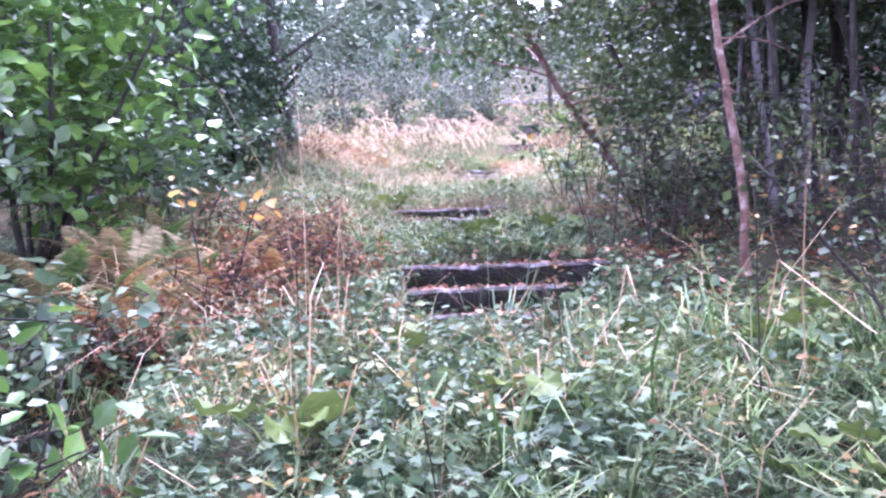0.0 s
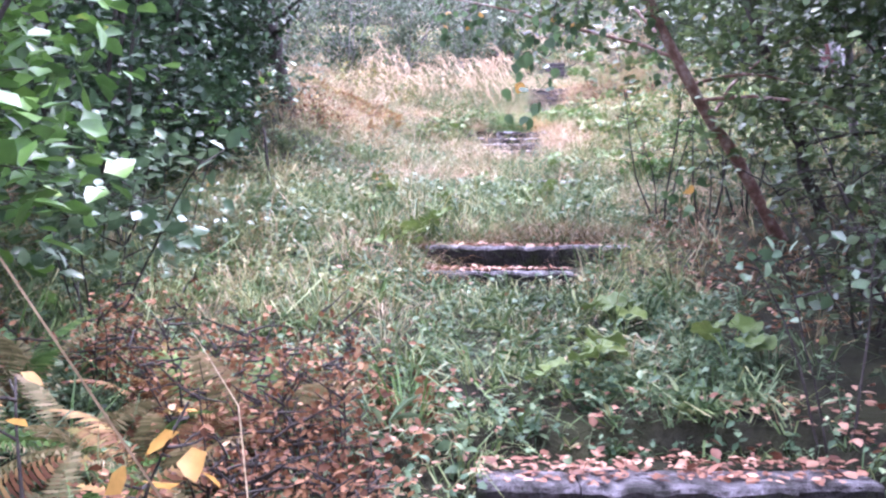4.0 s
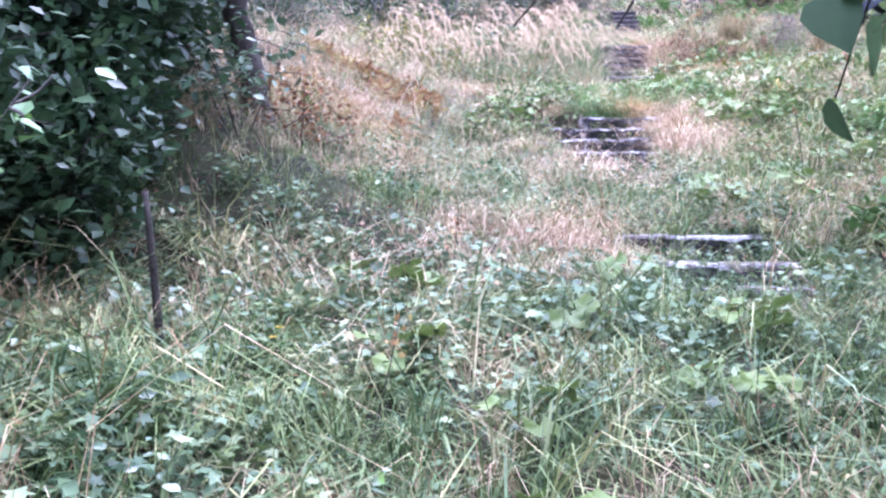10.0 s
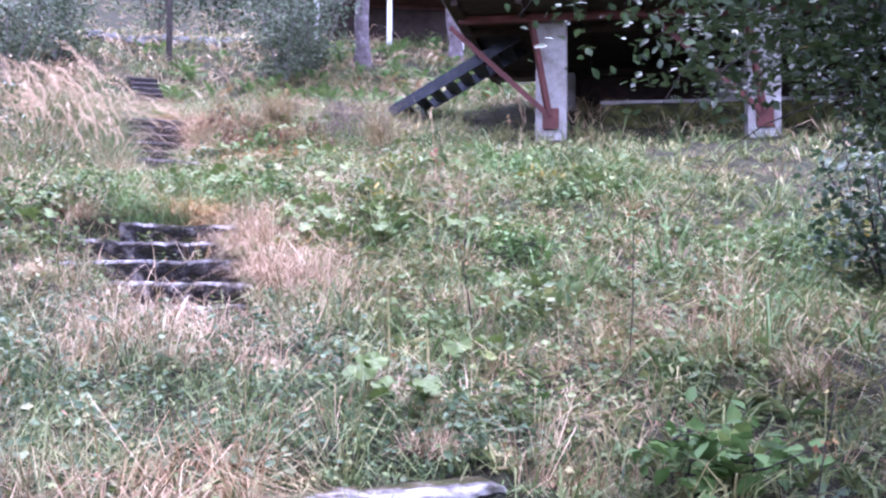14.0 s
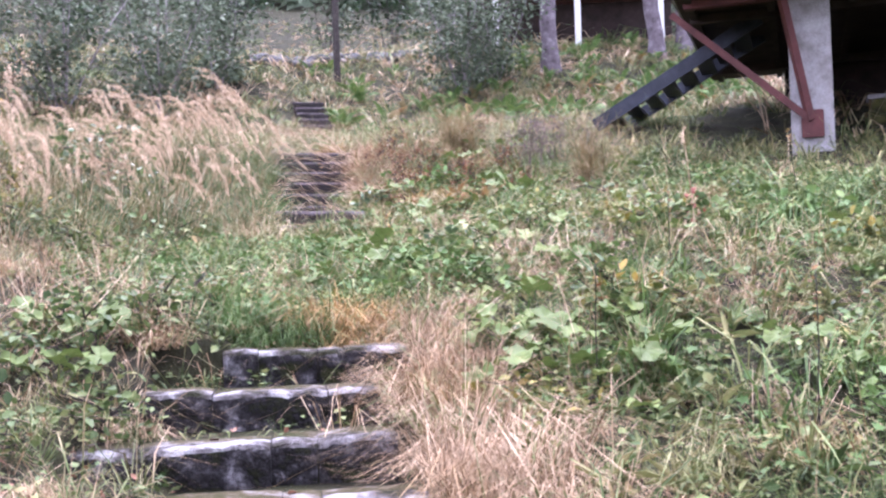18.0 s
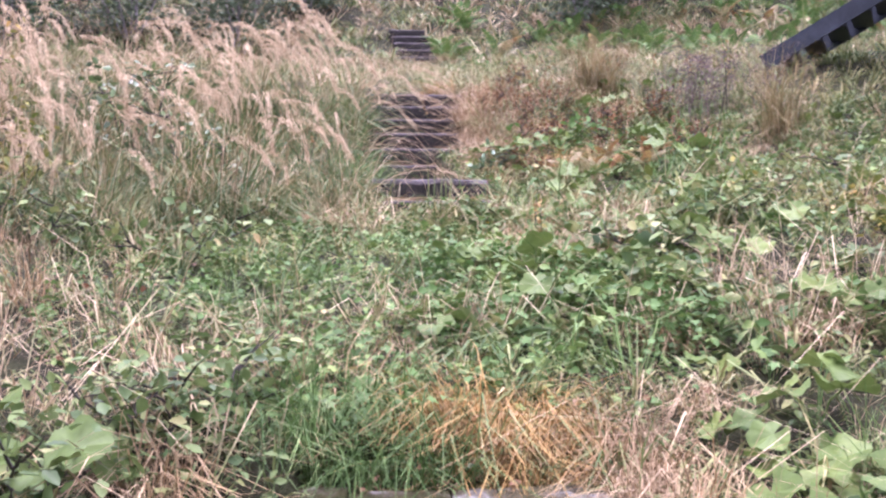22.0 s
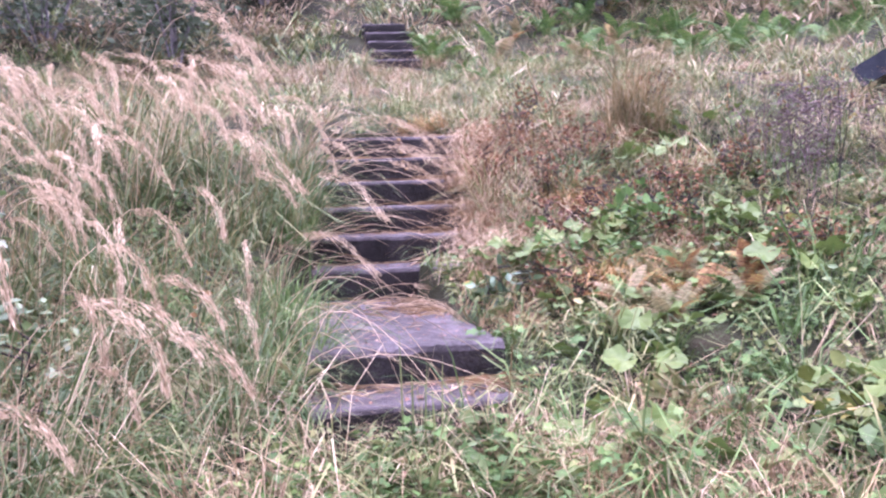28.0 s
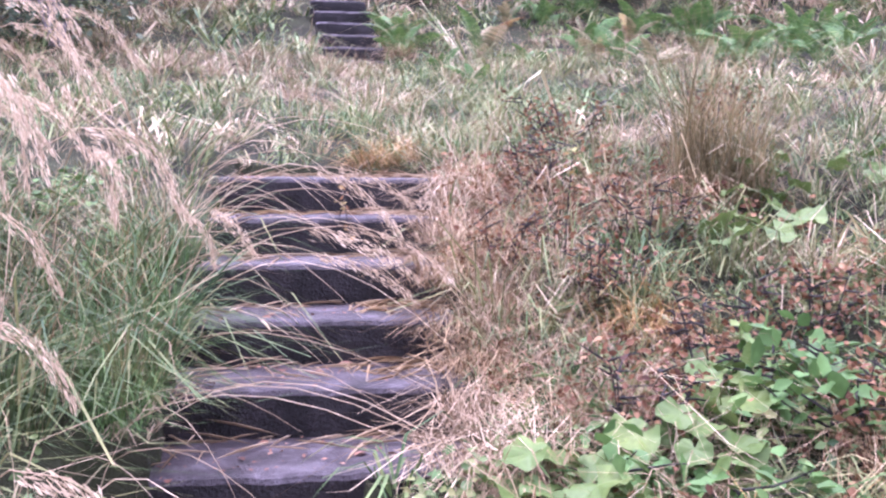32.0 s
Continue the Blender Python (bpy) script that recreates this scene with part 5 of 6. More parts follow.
for k, (x, y, size) in enumerate([(3.2, 24.5, 0.36), (3.5, 24.45, 0.38), (3.75, 24.3, 0.36), (3.3, 24.2, 0.34), (4.0, 24.6, 0.32), (3.05, 24.3, 0.3), (3.6, 24.7, 0.34), (3.85, 24.5, 0.32), (3.4, 24.75, 0.3), (-2.0, 16.4, 0.34), (-1.4, 17.2, 0.34)]):
    fern(x, y, size, 9, "dry" if k % 3 == 1 else "mixed", 420 + k, "yellow and rust-brown withered fern in the grass")
rng = np.random.default_rng(43)
for k in range(120):
    x, y = rng.uniform(3.9, 13.5), rng.uniform(31.0, 38.5)
    fern(x, y, rng.uniform(0.4, 0.75), 6, "green" if k % 4 else "mixed", 440 + k, "green fern clump on the upper slope" if k % 4 else "yellowing fern clump on the upper slope")


# ---- trees and shrubs ----
def limb(rng, start, way, length, radius, bend=0.25, n=6, rise=0.0, end=0.35):
    pts, d = [np.array(start, float)], np.array(way, float)
    for k in range(n):
        d = d / np.linalg.norm(d) + rng.normal(0, bend, 3) / n + np.array([0, 0, rise / n])
        pts.append(pts[-1] + d / np.linalg.norm(d) * length / n)
    return np.array(pts), np.linspace(radius, radius * end, n + 1)


def foliage(rng, limbs, per, spread, size, tilt=0.9, hang=0.0):
    """Leaves round the outer two thirds of each limb."""
    ps = []
    for pts, rad in limbs:
        t = rng.uniform(0.25, 1.0, per)
        p = np.stack([np.interp(t * (len(pts) - 1), np.arange(len(pts)), pts[:, q]) for q in range(3)], 1)
        off = rng.normal(0, spread, (per, 3))
        off[:, 2] -= hang * np.abs(rng.normal(0, 1, per))
        ps.append(p + off)
    p = np.concatenate(ps)
    return p, turns(rng, len(p), tilt, size, 0.35)


def shrub(name, x, y, stems, height, reach, material, leaf, per, seed, label, bark=None, twigs=9, spread=0.13, up=0.55, category="shrub", clear=None, stem_r=0.02, low=0.15):
    """Several stems from one foot, side twigs, and leaves in loose sprays."""
    rng = np.random.default_rng(seed)
    z = float(ground_z(x, y)) - 0.05
    s = thing(name, x, y, z, label, category)
    fine = []
    for k in range(stems):
        a = 2 * math.pi * k / stems + rng.uniform(-0.5, 0.5)
        lean = reach / height * rng.uniform(0.25, 1.0)
        pts, rad = limb(rng, (0.06 * math.cos(a), 0.06 * math.sin(a), 0), (lean * math.cos(a), lean * math.sin(a), 1), height * rng.uniform(0.75, 1.1), stem_r * rng.uniform(0.7, 1.3), 0.5, 8)
        mesh_object("stem", *tube(pts, rad, 6), bark or M_bark, s)
        for q in range(twigs):
            t = rng.uniform(low, 1.0)
            o = np.array([np.interp(t * 8, np.arange(9), pts[:, c]) for c in range(3)])
            b = rng.uniform(0, 2 * math.pi)
            fine.append(limb(rng, o, (math.cos(b), math.sin(b), up * rng.uniform(-0.3, 1.2)), reach * rng.uniform(0.3, 0.75), 0.006, 0.6, 5))
    tagged(mesh_object("twig_work", *joined([tube(p, r, 3) for p, r in fine]), bark or M_bark, s), kind="stuff")
    p, m = foliage(rng, fine, per, spread, leaf)
    keep = p[:, 2] > 0.05
    if clear is not None:
        wp = p + np.array([x, y, z])
        keep &= clear(wp)
    mesh_object("crown", *stamp(SMALL_LEAF if material in (M_dark_leaf, M_willow, M_thicket) else OVAL, m[keep], p[keep]), material, s)
    return s


def off_start(wp):
    """Keeps the place where the walk begins open."""
    return (np.abs(wp[:, 0]) > 1.0) | (wp[:, 1] < -1.5)


def off_path(wp):
    """Keeps the walking line open."""
    cx = np.interp(wp[:, 1], [0, 4.5, 8, 10, 12, 13.5, 15.5, 18, 21, 24], [0, -0.42, -0.6, -0.85, -0.85, -0.6, 0.4, 0.75, 1.5, 1.9])
    return np.abs(wp[:, 0] - cx) > 0.75


def high_leaves(wp):
    """Leaves only above head height, with the stems bare below."""
    return (wp[:, 2] > 4.25) & off_path(wp)


def high_birch(wp):
    """A slim birch with leaves at the top only."""
    return (wp[:, 2] > 3.7) & off_path(wp)


HAZEL = "hazel bush with bright green leaves"
shrub("hazel_sapling", -1.45, 2.9, 4, 1.15, 0.6, M_hazel, 0.105, 5, 506, "young hazel with broad green leaves beside the path", twigs=7, spread=0.08, stem_r=0.009, low=0.35, category="shrub")
shrub("bramble_bush", -1.75, 3.6, 4, 1.25, 0.55, M_silver, 0.095, 6, 507, "bramble with large pale silvery-green leaves", M_bark, 7, 0.07, stem_r=0.007, low=0.4)
shrub("hazel_bush", -2.75, 6.6, 7, 2.9, 1.5, M_hazel, 0.12, 30, 501, HAZEL, twigs=11, clear=off_path)
shrub("hazel_bush", -3.2, 8.6, 7, 3.2, 1.5, M_hazel, 0.12, 30, 502, HAZEL, twigs=11, clear=off_path)
shrub("alder_bush", -2.95, 10.3, 7, 3.0, 1.2, M_dark_leaf, 0.085, 34, 505, "dark alder bush with dense drooping foliage", twigs=13, clear=off_path)
shrub("hazel_sapling", -2.15, 9.8, 2, 1.45, 0.3, M_hazel, 0.052, 6, 508, "thin young hazel with bright green leaves", twigs=6, spread=0.05, stem_r=0.007, low=0.5)
shrub("hazel_bush", -3.1, 4.5, 6, 2.2, 1.2, M_hazel, 0.12, 26, 503, HAZEL, twigs=10, clear=off_path)
shrub("hazel_bush", -4.4, 6.0, 7, 3.6, 1.7, M_hazel, 0.11, 30, 504, HAZEL, twigs=11)
# Bushes out of view round the start, added to shade the foreground
for k, (x, y, h) in enumerate([(-2.6, -2.2, 5.0), (2.6, -2.4, 5.2), (0.2, -5.0, 6.0), (-4.6, 0.4, 4.6), (4.3, 0.8, 4.8), (-3.0, -6.0, 6.0), (3.4, -6.2, 6.0)]):
    shrub("alder_bush", x, y, 8, h, 1.9, M_thicket, 0.12, 30, 480 + k, "unseen tall bush added to shade the start of the walk", M_bark, 12, 0.2, clear=off_start)
ALDER = "dark alder bush with dense drooping foliage"
shrub("alder_bush", -3.5, 14.4, 7, 3.4, 0.9, M_dark_leaf, 0.10, 44, 510, ALDER, twigs=16, clear=off_path)
shrub("alder_bush", -3.9, 15.7, 7, 3.4, 1.1, M_dark_leaf, 0.10, 40, 517, ALDER, twigs=14, clear=off_path)
shrub("alder_bush", -3.9, 13.9, 7, 3.8, 1.3, M_dark_leaf, 0.10, 40, 518, ALDER, twigs=14)
shrub("alder_bush", -3.3, 12.9, 8, 3.6, 1.6, M_dark_leaf, 0.10, 40, 511, ALDER, twigs=14, clear=off_path)
shrub("alder_bush", -4.4, 10.8, 8, 3.8, 1.8, M_dark_leaf, 0.10, 34, 512, ALDER, twigs=13)
shrub("alder_bush", -5.0, 14.6, 8, 4.4, 1.9, M_dark_leaf, 0.11, 34, 513, ALDER, twigs=13)
shrub("alder_bush", -6.3, 12.2, 8, 4.6, 2.0, M_dark_leaf, 0.11, 30, 514, ALDER, twigs=12)
shrub("alder_bush", -6.4, 8.6, 7, 4.6, 2.0, M_dark_leaf, 0.11, 30, 515, ALDER, twigs=12)
shrub("alder_bush", -5.6, 17.4, 7, 3.6, 1.8, M_dark_leaf, 0.11, 28, 516, ALDER, twigs=12)


def tree(name, path_pts, r0, r1, label, bark, material, leaf, limbs_n, limb_len, per, seed, start=0.35, spread=0.14, hang=0.0, down=0.0, clear=None, category="tree", bias=(0, 0, 0), prune=False):
    """One trunk along given points, limbs with twigs, and leaves."""
    rng = np.random.default_rng(seed)
    pts = np.array(path_pts, float)
    foot = pts[0].copy()
    t = np.linspace(0, 1, 14)
    src = np.linspace(0, 1, len(pts))
    fine_pts = np.stack([np.interp(t, src, pts[:, q]) for q in range(3)], 1) - foot
    fine_pts[1:-1] += rng.normal(0, r0 * 0.25, (12, 3))
    tr = thing(name, *foot, label, category)
    rad = r0 + (r1 - r0) * t
    rad[0] *= 1.35
    mesh_object("trunk", *tube(fine_pts, rad, 10, rng, 0.05), bark, tr, smooth=True)
    big, fine = [], []
    for k in range(limbs_n):
        f = start + (1 - start) * (k + rng.uniform(0, 1)) / limbs_n
        o = np.array([np.interp(f, t, fine_pts[:, q]) for q in range(3)])
        a = rng.uniform(0, 2 * math.pi)
        way = np.array([math.cos(a), math.sin(a), rng.uniform(0.0, 0.7) - down]) + np.array(bias)
        l = limb(rng, o, way, limb_len * rng.uniform(0.6, 1.1), max(0.008, rad[int(f * 13)] * 0.4), 0.5, 7, -hang)
        big.append(l)
        for q in range(6):
            j = rng.integers(2, 8)
            b = rng.uniform(0, 2 * math.pi)
            fine.append(limb(rng, l[0][j], (math.cos(b), math.sin(b), rng.uniform(-0.4, 0.5) - down), limb_len * rng.uniform(0.2, 0.5), 0.005, 0.5, 5, -hang))
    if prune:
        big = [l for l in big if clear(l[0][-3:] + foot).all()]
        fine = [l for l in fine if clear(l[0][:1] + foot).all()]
    for l in big:
        mesh_object("limb", *tube(*l, 6), bark, tr)
    tagged(mesh_object("twig_work", *joined([tube(p, r, 3) for p, r in fine]), M_bark, tr), kind="stuff")
    p, m = foliage(rng, fine + big, per, spread, leaf, 0.9, 0.05 if hang else 0)
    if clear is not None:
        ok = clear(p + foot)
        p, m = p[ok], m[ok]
    mesh_object("crown", *stamp(SMALL_LEAF if material is M_dark_leaf else OVAL, m, p), material, tr)
    return tr


def gz(x, y):
    return float(ground_z(x, y))


# Trees never in view; their crowns are added to dim light on the start
for k, (x, y) in enumerate([(-3.3, 0.4), (3.1, 1.3), (1.9, -2.6), (-1.9, -3.2), (0.3, -6.5)]):
    z = gz(x, y)
    tree("alder_tree", [(x, y, z - 0.1), (x * 0.95, y, z + 2.5), (x * 0.85, y + 0.2, z + 5.0), (x * 0.7, y + 0.4, z + 9.0)], 0.12, 0.05, "unseen tall alder whose crown is added to shade the start", M_bark, M_dark_leaf, 0.17, 12, 3.0, 38, 470 + k, 0.5, 0.3)
for k, (x, y) in enumerate([(-3.1, 14.6), (-3.2, 14.0), (-3.4, 14.7), (-3.1, 15.6), (-3.4, 13.3), (-3.0, 12.4), (-3.7, 12.6), (-3.2, 11.4), (-3.1, 13.9), (-3.05, 13.4)]):
    shrub("alder_bush", x, y, 6, 1.5, 0.8, M_dark_leaf, 0.085, 40, 530 + k, "low dark alder bush reaching the ground", twigs=14, clear=off_path, low=0.08, stem_r=0.012)
tree("alder_tree", [(-2.25, 15.3, gz(-2.25, 15.3) - 0.1), (-2.35, 15.32, 5.0), (-2.5, 15.35, 5.7), (-2.75, 15.4, 8.5)], 0.115, 0.07, "leaning alder with a dark trunk beside the bushes", M_bark, M_dark_leaf, 0.09, 9, 1.8, 60, 601, 0.5, clear=lambda p: (p[:, 2] > 6.6) | (p[:, 0] < -2.6))
tree("birch_tree", [(2.16, 10.1, gz(2.16, 10.1) - 0.1), (1.70, 9.7, 3.33), (1.29, 9.35, 3.78), (0.98, 9.2, 4.28), (0.69, 9.1, 4.88), (0.35, 8.9, 5.8)], 0.044, 0.024, "young leaning birch with reddish bark over the path", M_redbark, M_birch_leaf, 0.065, 13, 1.5, 40, 602, 0.3, 0.12, 0.5, 0.1, off_path, bias=(-0.1, -0.2, 0))
tree("birch_tree", [(2.65, 10.5, gz(2.65, 10.5) - 0.1), (2.3, 10.3, 3.6), (2.0, 10.2, 4.3), (1.7, 10.1, 5.4)], 0.05, 0.025, "dark slender birch leaning over the path", M_bark, M_birch_leaf, 0.065, 9, 1.4, 40, 603, 0.3, 0.12, 0.5, 0.1, off_path)
tree("birch_tree", [(1.92, 6.0, gz(1.92, 6.0) - 0.1), (1.86, 5.95, 2.8), (1.76, 5.9, 3.5), (1.7, 5.9, 5.6)], 0.028, 0.02, "birch with a peeling reddish trunk in the thicket", M_redbark, M_birch_leaf, 0.055, 8, 1.2, 26, 604, 0.5, 0.12, 0.3, 0.0, high_birch, bias=(-0.2, 0.3, 0))
for k, (x, y, dx, dy, r) in enumerate([(3.18, 8.95, 0.08, -0.1, 0.05), (3.4, 8.95, 0.35, -0.1, 0.045), (3.6, 9.2, 0.1, 0.1, 0.05), (3.0, 8.6, -0.2, 0.0, 0.035), (4.3, 10.2, 0.2, 0.3, 0.07), (2.75, 7.6, 0.0, 0.1, 0.03), (5.0, 9.0, 0.3, 0.0, 0.07), (4.1, 7.6, 0.2, 0.0, 0.05)]):
    z = gz(x, y)
    tree("grey_alder", [(x, y, z - 0.1), (x + dx * 0.4, y + dy * 0.4, z + 1.6), (x + dx, y + dy, z + 3.0), (x + dx * 1.6, y + dy * 1.6, z + 7.0)], r, r * 0.5, "slender grey-barked tree in the thicket", M_greybark if k in (0, 1, 3) else M_bark, M_thicket, 0.085, 15, 2.1, 60, 610 + k, 0.42, 0.18, 0.2, 0.0, high_leaves, bias=(-0.15, -0.1, 0))

def spray(x, y, z, length, n, seed, way, leaf=0.058):
    """A hanging birch twig with single leaves."""
    rng = np.random.default_rng(seed)
    t = thing("birch_twig", x, y, z, "hanging birch twig with green and yellow leaves", "twig", "hanging birch twigs")
    p, rad = limb(rng, (0, 0, 0), np.array(way) + rng.normal(0, 0.22, 3), length * rng.uniform(0.75, 1.2), 0.0022, 0.9, 8, -1.0)
    mesh_object("twig", *tube(p, rad, 4), M_bark, t)
    for k in range(n):
        f = 0.25 + 0.75 * (k + rng.uniform(0, 0.8)) / n
        q = np.array([np.interp(f * 8, np.arange(9), p[:, c]) for c in range(3)]) + rng.normal(0, 0.024, 3)
        ob = new("leaf", BIRCH_LEAF[k % 2 if (k * 3 + seed) % 17 else 2])
        ob.parent = t
        s_ = leaf * rng.uniform(0.8, 1.2)
        ob.matrix_basis = pose(*q, rng.uniform(-150, -60), rng.uniform(-40, 40), rng.uniform(0, 360)) @ Matrix.Diagonal((s_, s_, s_, 1))
    return t


BIRCH_LEAF = []
for k in range(3):
    v, i, c = stamp(BROAD, np.eye(3)[None], np.zeros((1, 3)))
    tmp = mesh_object("leaf", v, i, c, (M_spray, M_spray_dark, M_spray_gold)[k], smooth=True)
    BIRCH_LEAF.append(tmp.data)
    bpy.data.objects.remove(tmp)
for k, (x, y, z, way) in enumerate([(-0.30, 8.62, 4.24, (-0.1, 0, -0.4)), (-0.26, 8.58, 4.20, (0, 0.1, -0.5)), (-0.20, 8.55, 4.22, (-0.1, 0, -0.6)), (-0.15, 8.6, 4.20, (0.1, 0, -0.5)), (-0.34, 8.7, 4.28, (-0.2, 0.1, -0.4)), (0.36, 8.55, 4.18, (-0.5, 0, -0.2)), (0.30, 8.50, 4.16, (-0.3, 0, -0.5)), (0.22, 8.54, 4.13, (-0.3, 0.1, -0.4)), (0.39, 8.46, 4.10, (-0.2, 0, -0.5)), (0.16, 8.65, 4.18, (-0.2, 0, -0.5))]):
    spray(x, y, z, 0.30, 12, 660 + k, way, 0.043)
for k, (x, y, z, way) in enumerate([(0.22, 7.45, 3.74, (-1, 0, -0.2)), (0.16, 7.55, 3.66, (-1, -0.1, -0.3)), (0.20, 7.35, 3.82, (-0.8, 0, 0.0)), (0.26, 7.5, 3.6, (-0.7, -0.1, -0.3))]):
    spray(x, y, z, 0.36, 7, 690 + k, way, 0.058)
for k, (x, y, z, way) in enumerate([(0.55, 8.3, 4.2, (-0.4, 0, -0.3)), (0.75, 8.4, 4.25, (-0.4, 0, -0.3)), (1.0, 8.55, 4.15, (-0.3, -0.1, -0.4)), (1.1, 8.0, 4.1, (-0.3, 0, -0.4)), (1.15, 7.7, 3.95, (-0.3, 0, -0.4)), (0.95, 8.8, 4.1, (-0.2, 0, -0.5)), (0.35, 8.7, 4.35, (-0.3, 0, -0.5)), (0.1, 8.9, 4.4, (-0.2, 0, -0.5)), (0.8, 7.3, 3.15, (-0.6, -0.1, -0.2)), (0.85, 7.2, 3.05, (-0.8, 0, -0.1))]):
    spray(x, y, z, 0.42, 9, 700 + k, way, 0.048)
for k, (x, y, h) in enumerate([(5.2, 6.2, 4.6), (6.0, 8.2, 5.0), (5.6, 10.6, 4.8), (6.8, 12.4, 5.0), (4.6, 4.4, 4.2), (7.4, 9.8, 5.6), (4.9, 12.2, 3.2)]):
    shrub("alder_bush", x, y, 8, h, 2.0, M_dark_leaf, 0.11, 34, 520 + k, ALDER, twigs=13, clear=off_path)
for k, (x, y) in enumerate([(2.9, 9.4), (3.3, 10.0), (3.8, 8.3), (4.5, 8.9), (3.7, 10.9), (2.6, 8.3), (4.4, 6.9), (3.1, 7.2), (3.5, 6.2)]):
    z = gz(x, y)
    rr = 0.02 + 0.012 * (k % 3)
    a = k * 1.7
    tree("alder_sapling", [(x, y, z - 0.1), (x + 0.12 * math.cos(a), y, z + 1.3), (x + 0.3 * math.cos(a), y + 0.1, z + 2.4), (x + 0.6 * math.cos(a), y + 0.1, z + 4.0)], rr, rr * 0.5, "slim dark stem standing in the thicket", M_greybark if k % 3 == 0 else M_bark, M_thicket, 0.06, 5, 1.2, 20, 540 + k, 0.5, 0.14, 0.2, 0.0, high_leaves)
SAP = "thin sapling with sparse leaves"
for k, (x, y) in enumerate([(1.45, 11.0), (1.75, 10.7), (2.1, 10.9)]):
    shrub("sapling", x, y, 4, 1.25, 0.55, M_birch_leaf, 0.055, 6, 630 + k, SAP, M_bark, 4, 0.05, stem_r=0.009, low=0.4, clear=off_path)
for k, (x, y) in enumerate([(2.1, 4.2), (2.5, 5.2), (2.3, 7.2), (3.0, 6.3), (1.75, 7.9), (2.7, 8.8), (3.6, 5.4)]):
    shrub("thicket_bush", x, y, 5, 1.2, 0.7, M_thicket, 0.055, 7 if k < 2 else 14, 640 + k, "low leafy undergrowth bush in the thicket", M_bark, 8, 0.08, stem_r=0.01, clear=off_path)
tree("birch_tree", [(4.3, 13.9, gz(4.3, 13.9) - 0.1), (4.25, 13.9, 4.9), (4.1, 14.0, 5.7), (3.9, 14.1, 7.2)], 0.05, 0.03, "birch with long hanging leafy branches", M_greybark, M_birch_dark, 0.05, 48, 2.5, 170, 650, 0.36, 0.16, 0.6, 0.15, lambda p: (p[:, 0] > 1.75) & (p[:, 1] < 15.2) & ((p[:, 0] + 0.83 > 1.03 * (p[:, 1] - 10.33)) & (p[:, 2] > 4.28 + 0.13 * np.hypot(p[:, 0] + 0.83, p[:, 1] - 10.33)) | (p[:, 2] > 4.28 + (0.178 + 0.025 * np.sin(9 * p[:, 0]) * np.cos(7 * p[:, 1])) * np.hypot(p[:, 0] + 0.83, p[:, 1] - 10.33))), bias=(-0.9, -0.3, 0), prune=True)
shrub("thicket_bush", 5.6, 15.9, 6, 1.2, 1.0, M_dark_leaf, 0.07, 24, 651, "dark green bush at the edge of the meadow", M_bark, 9, 0.1, clear=off_path)

for k, (x, y, h, r) in enumerate([(-2.9, 5.6, 1.6, 0.7), (-2.1, 8.1, 1.0, 0.5), (-2.5, 9.3, 1.2, 0.6), (-2.7, 4.4, 1.3, 0.5)]):
    shrub("bramble_bush", x, y, 5, h, r, M_silver, 0.095, 9, 670 + k, "bramble with large pale silvery-green leaves", M_bark, 7, 0.07, stem_r=0.007, clear=off_path, low=0.45)
for k, (x, y, h) in enumerate([(1.6, 7.0, 1.1), (1.9, 7.6, 1.2)]):
    shrub("thicket_bush", x, y, 5, h, 0.6, M_thicket, 0.062, 9, 1160 + k, "leafy dark green bush beside the lowest steps", M_bark, 9, 0.09, stem_r=0.01, clear=off_path, low=0.3)
shrub("bramble_bush", -2.2, 14.5, 4, 0.9, 0.45, M_silver, 0.07, 9, 1170, "pale-leaved bramble at the foot of the alder", M_bark, 7, 0.07, stem_r=0.006, low=0.3, clear=off_path)
for k, (x, y) in enumerate([(-2.8, 13.3), (-2.85, 12.6)]):
    shrub("alder_bush", x, y, 6, 1.0, 0.5, M_dark_leaf, 0.08, 40, 1172 + k, "low dark alder bush reaching the ground", twigs=13, clear=off_path, low=0.08, stem_r=0.012)
shrub("sapling", 1.15, 6.8, 3, 0.9, 0.3, M_silver, 0.06, 4, 680, "small sapling with whitish leaves", M_bark, 4, 0.04, stem_r=0.006, low=0.7, clear=off_path)
shrub("sapling", -1.2, 5.4, 2, 0.85, 0.2, M_spray_gold, 0.08, 2, 681, "small sapling with golden autumn leaves", M_bark, 3, 0.05, stem_r=0.007, low=0.75)
for k, (x, y) in enumerate([(-0.5, 22.1), (0.2, 21.9), (-1.1, 22.3)]):
    shrub("bramble_bush", x, y, 4, 0.38, 0.4, M_meadow_herb, 0.06, 9, 684 + k, "low green bramble in front of the tall grass", M_bark, 6, 0.07, stem_r=0.005)
for k, (x, y) in enumerate([(4.9, 25.6), (5.2, 25.9), (5.5, 26.3), (5.0, 26.2), (5.7, 25.8)]):
    shrub("withered_heath_bush", x, y, 9, 0.8, 0.22, M_heather, 0.02, 7, 692 + k, "withered grey-brown herb clump with thin stems", M_heather, 5, 0.03, stem_r=0.003, low=0.4)

WITHERED += [(3.2, 25.6, 0.35), (3.6, 25.9, 0.4), (3.9, 25.4, 0.35), (3.4, 26.5, 0.4), (4.1, 26.0, 0.35), (3.1, 26.9, 0.35), (3.8, 26.9, 0.4), (3.0, 24.9, 0.3), (4.4, 24.7, 0.35), (3.5, 27.6, 0.4), (4.7, 26.2, 0.4), (3.0, 28.2, 0.4), (3.9, 28.3, 0.45), (5.0, 28.4, 0.45)]
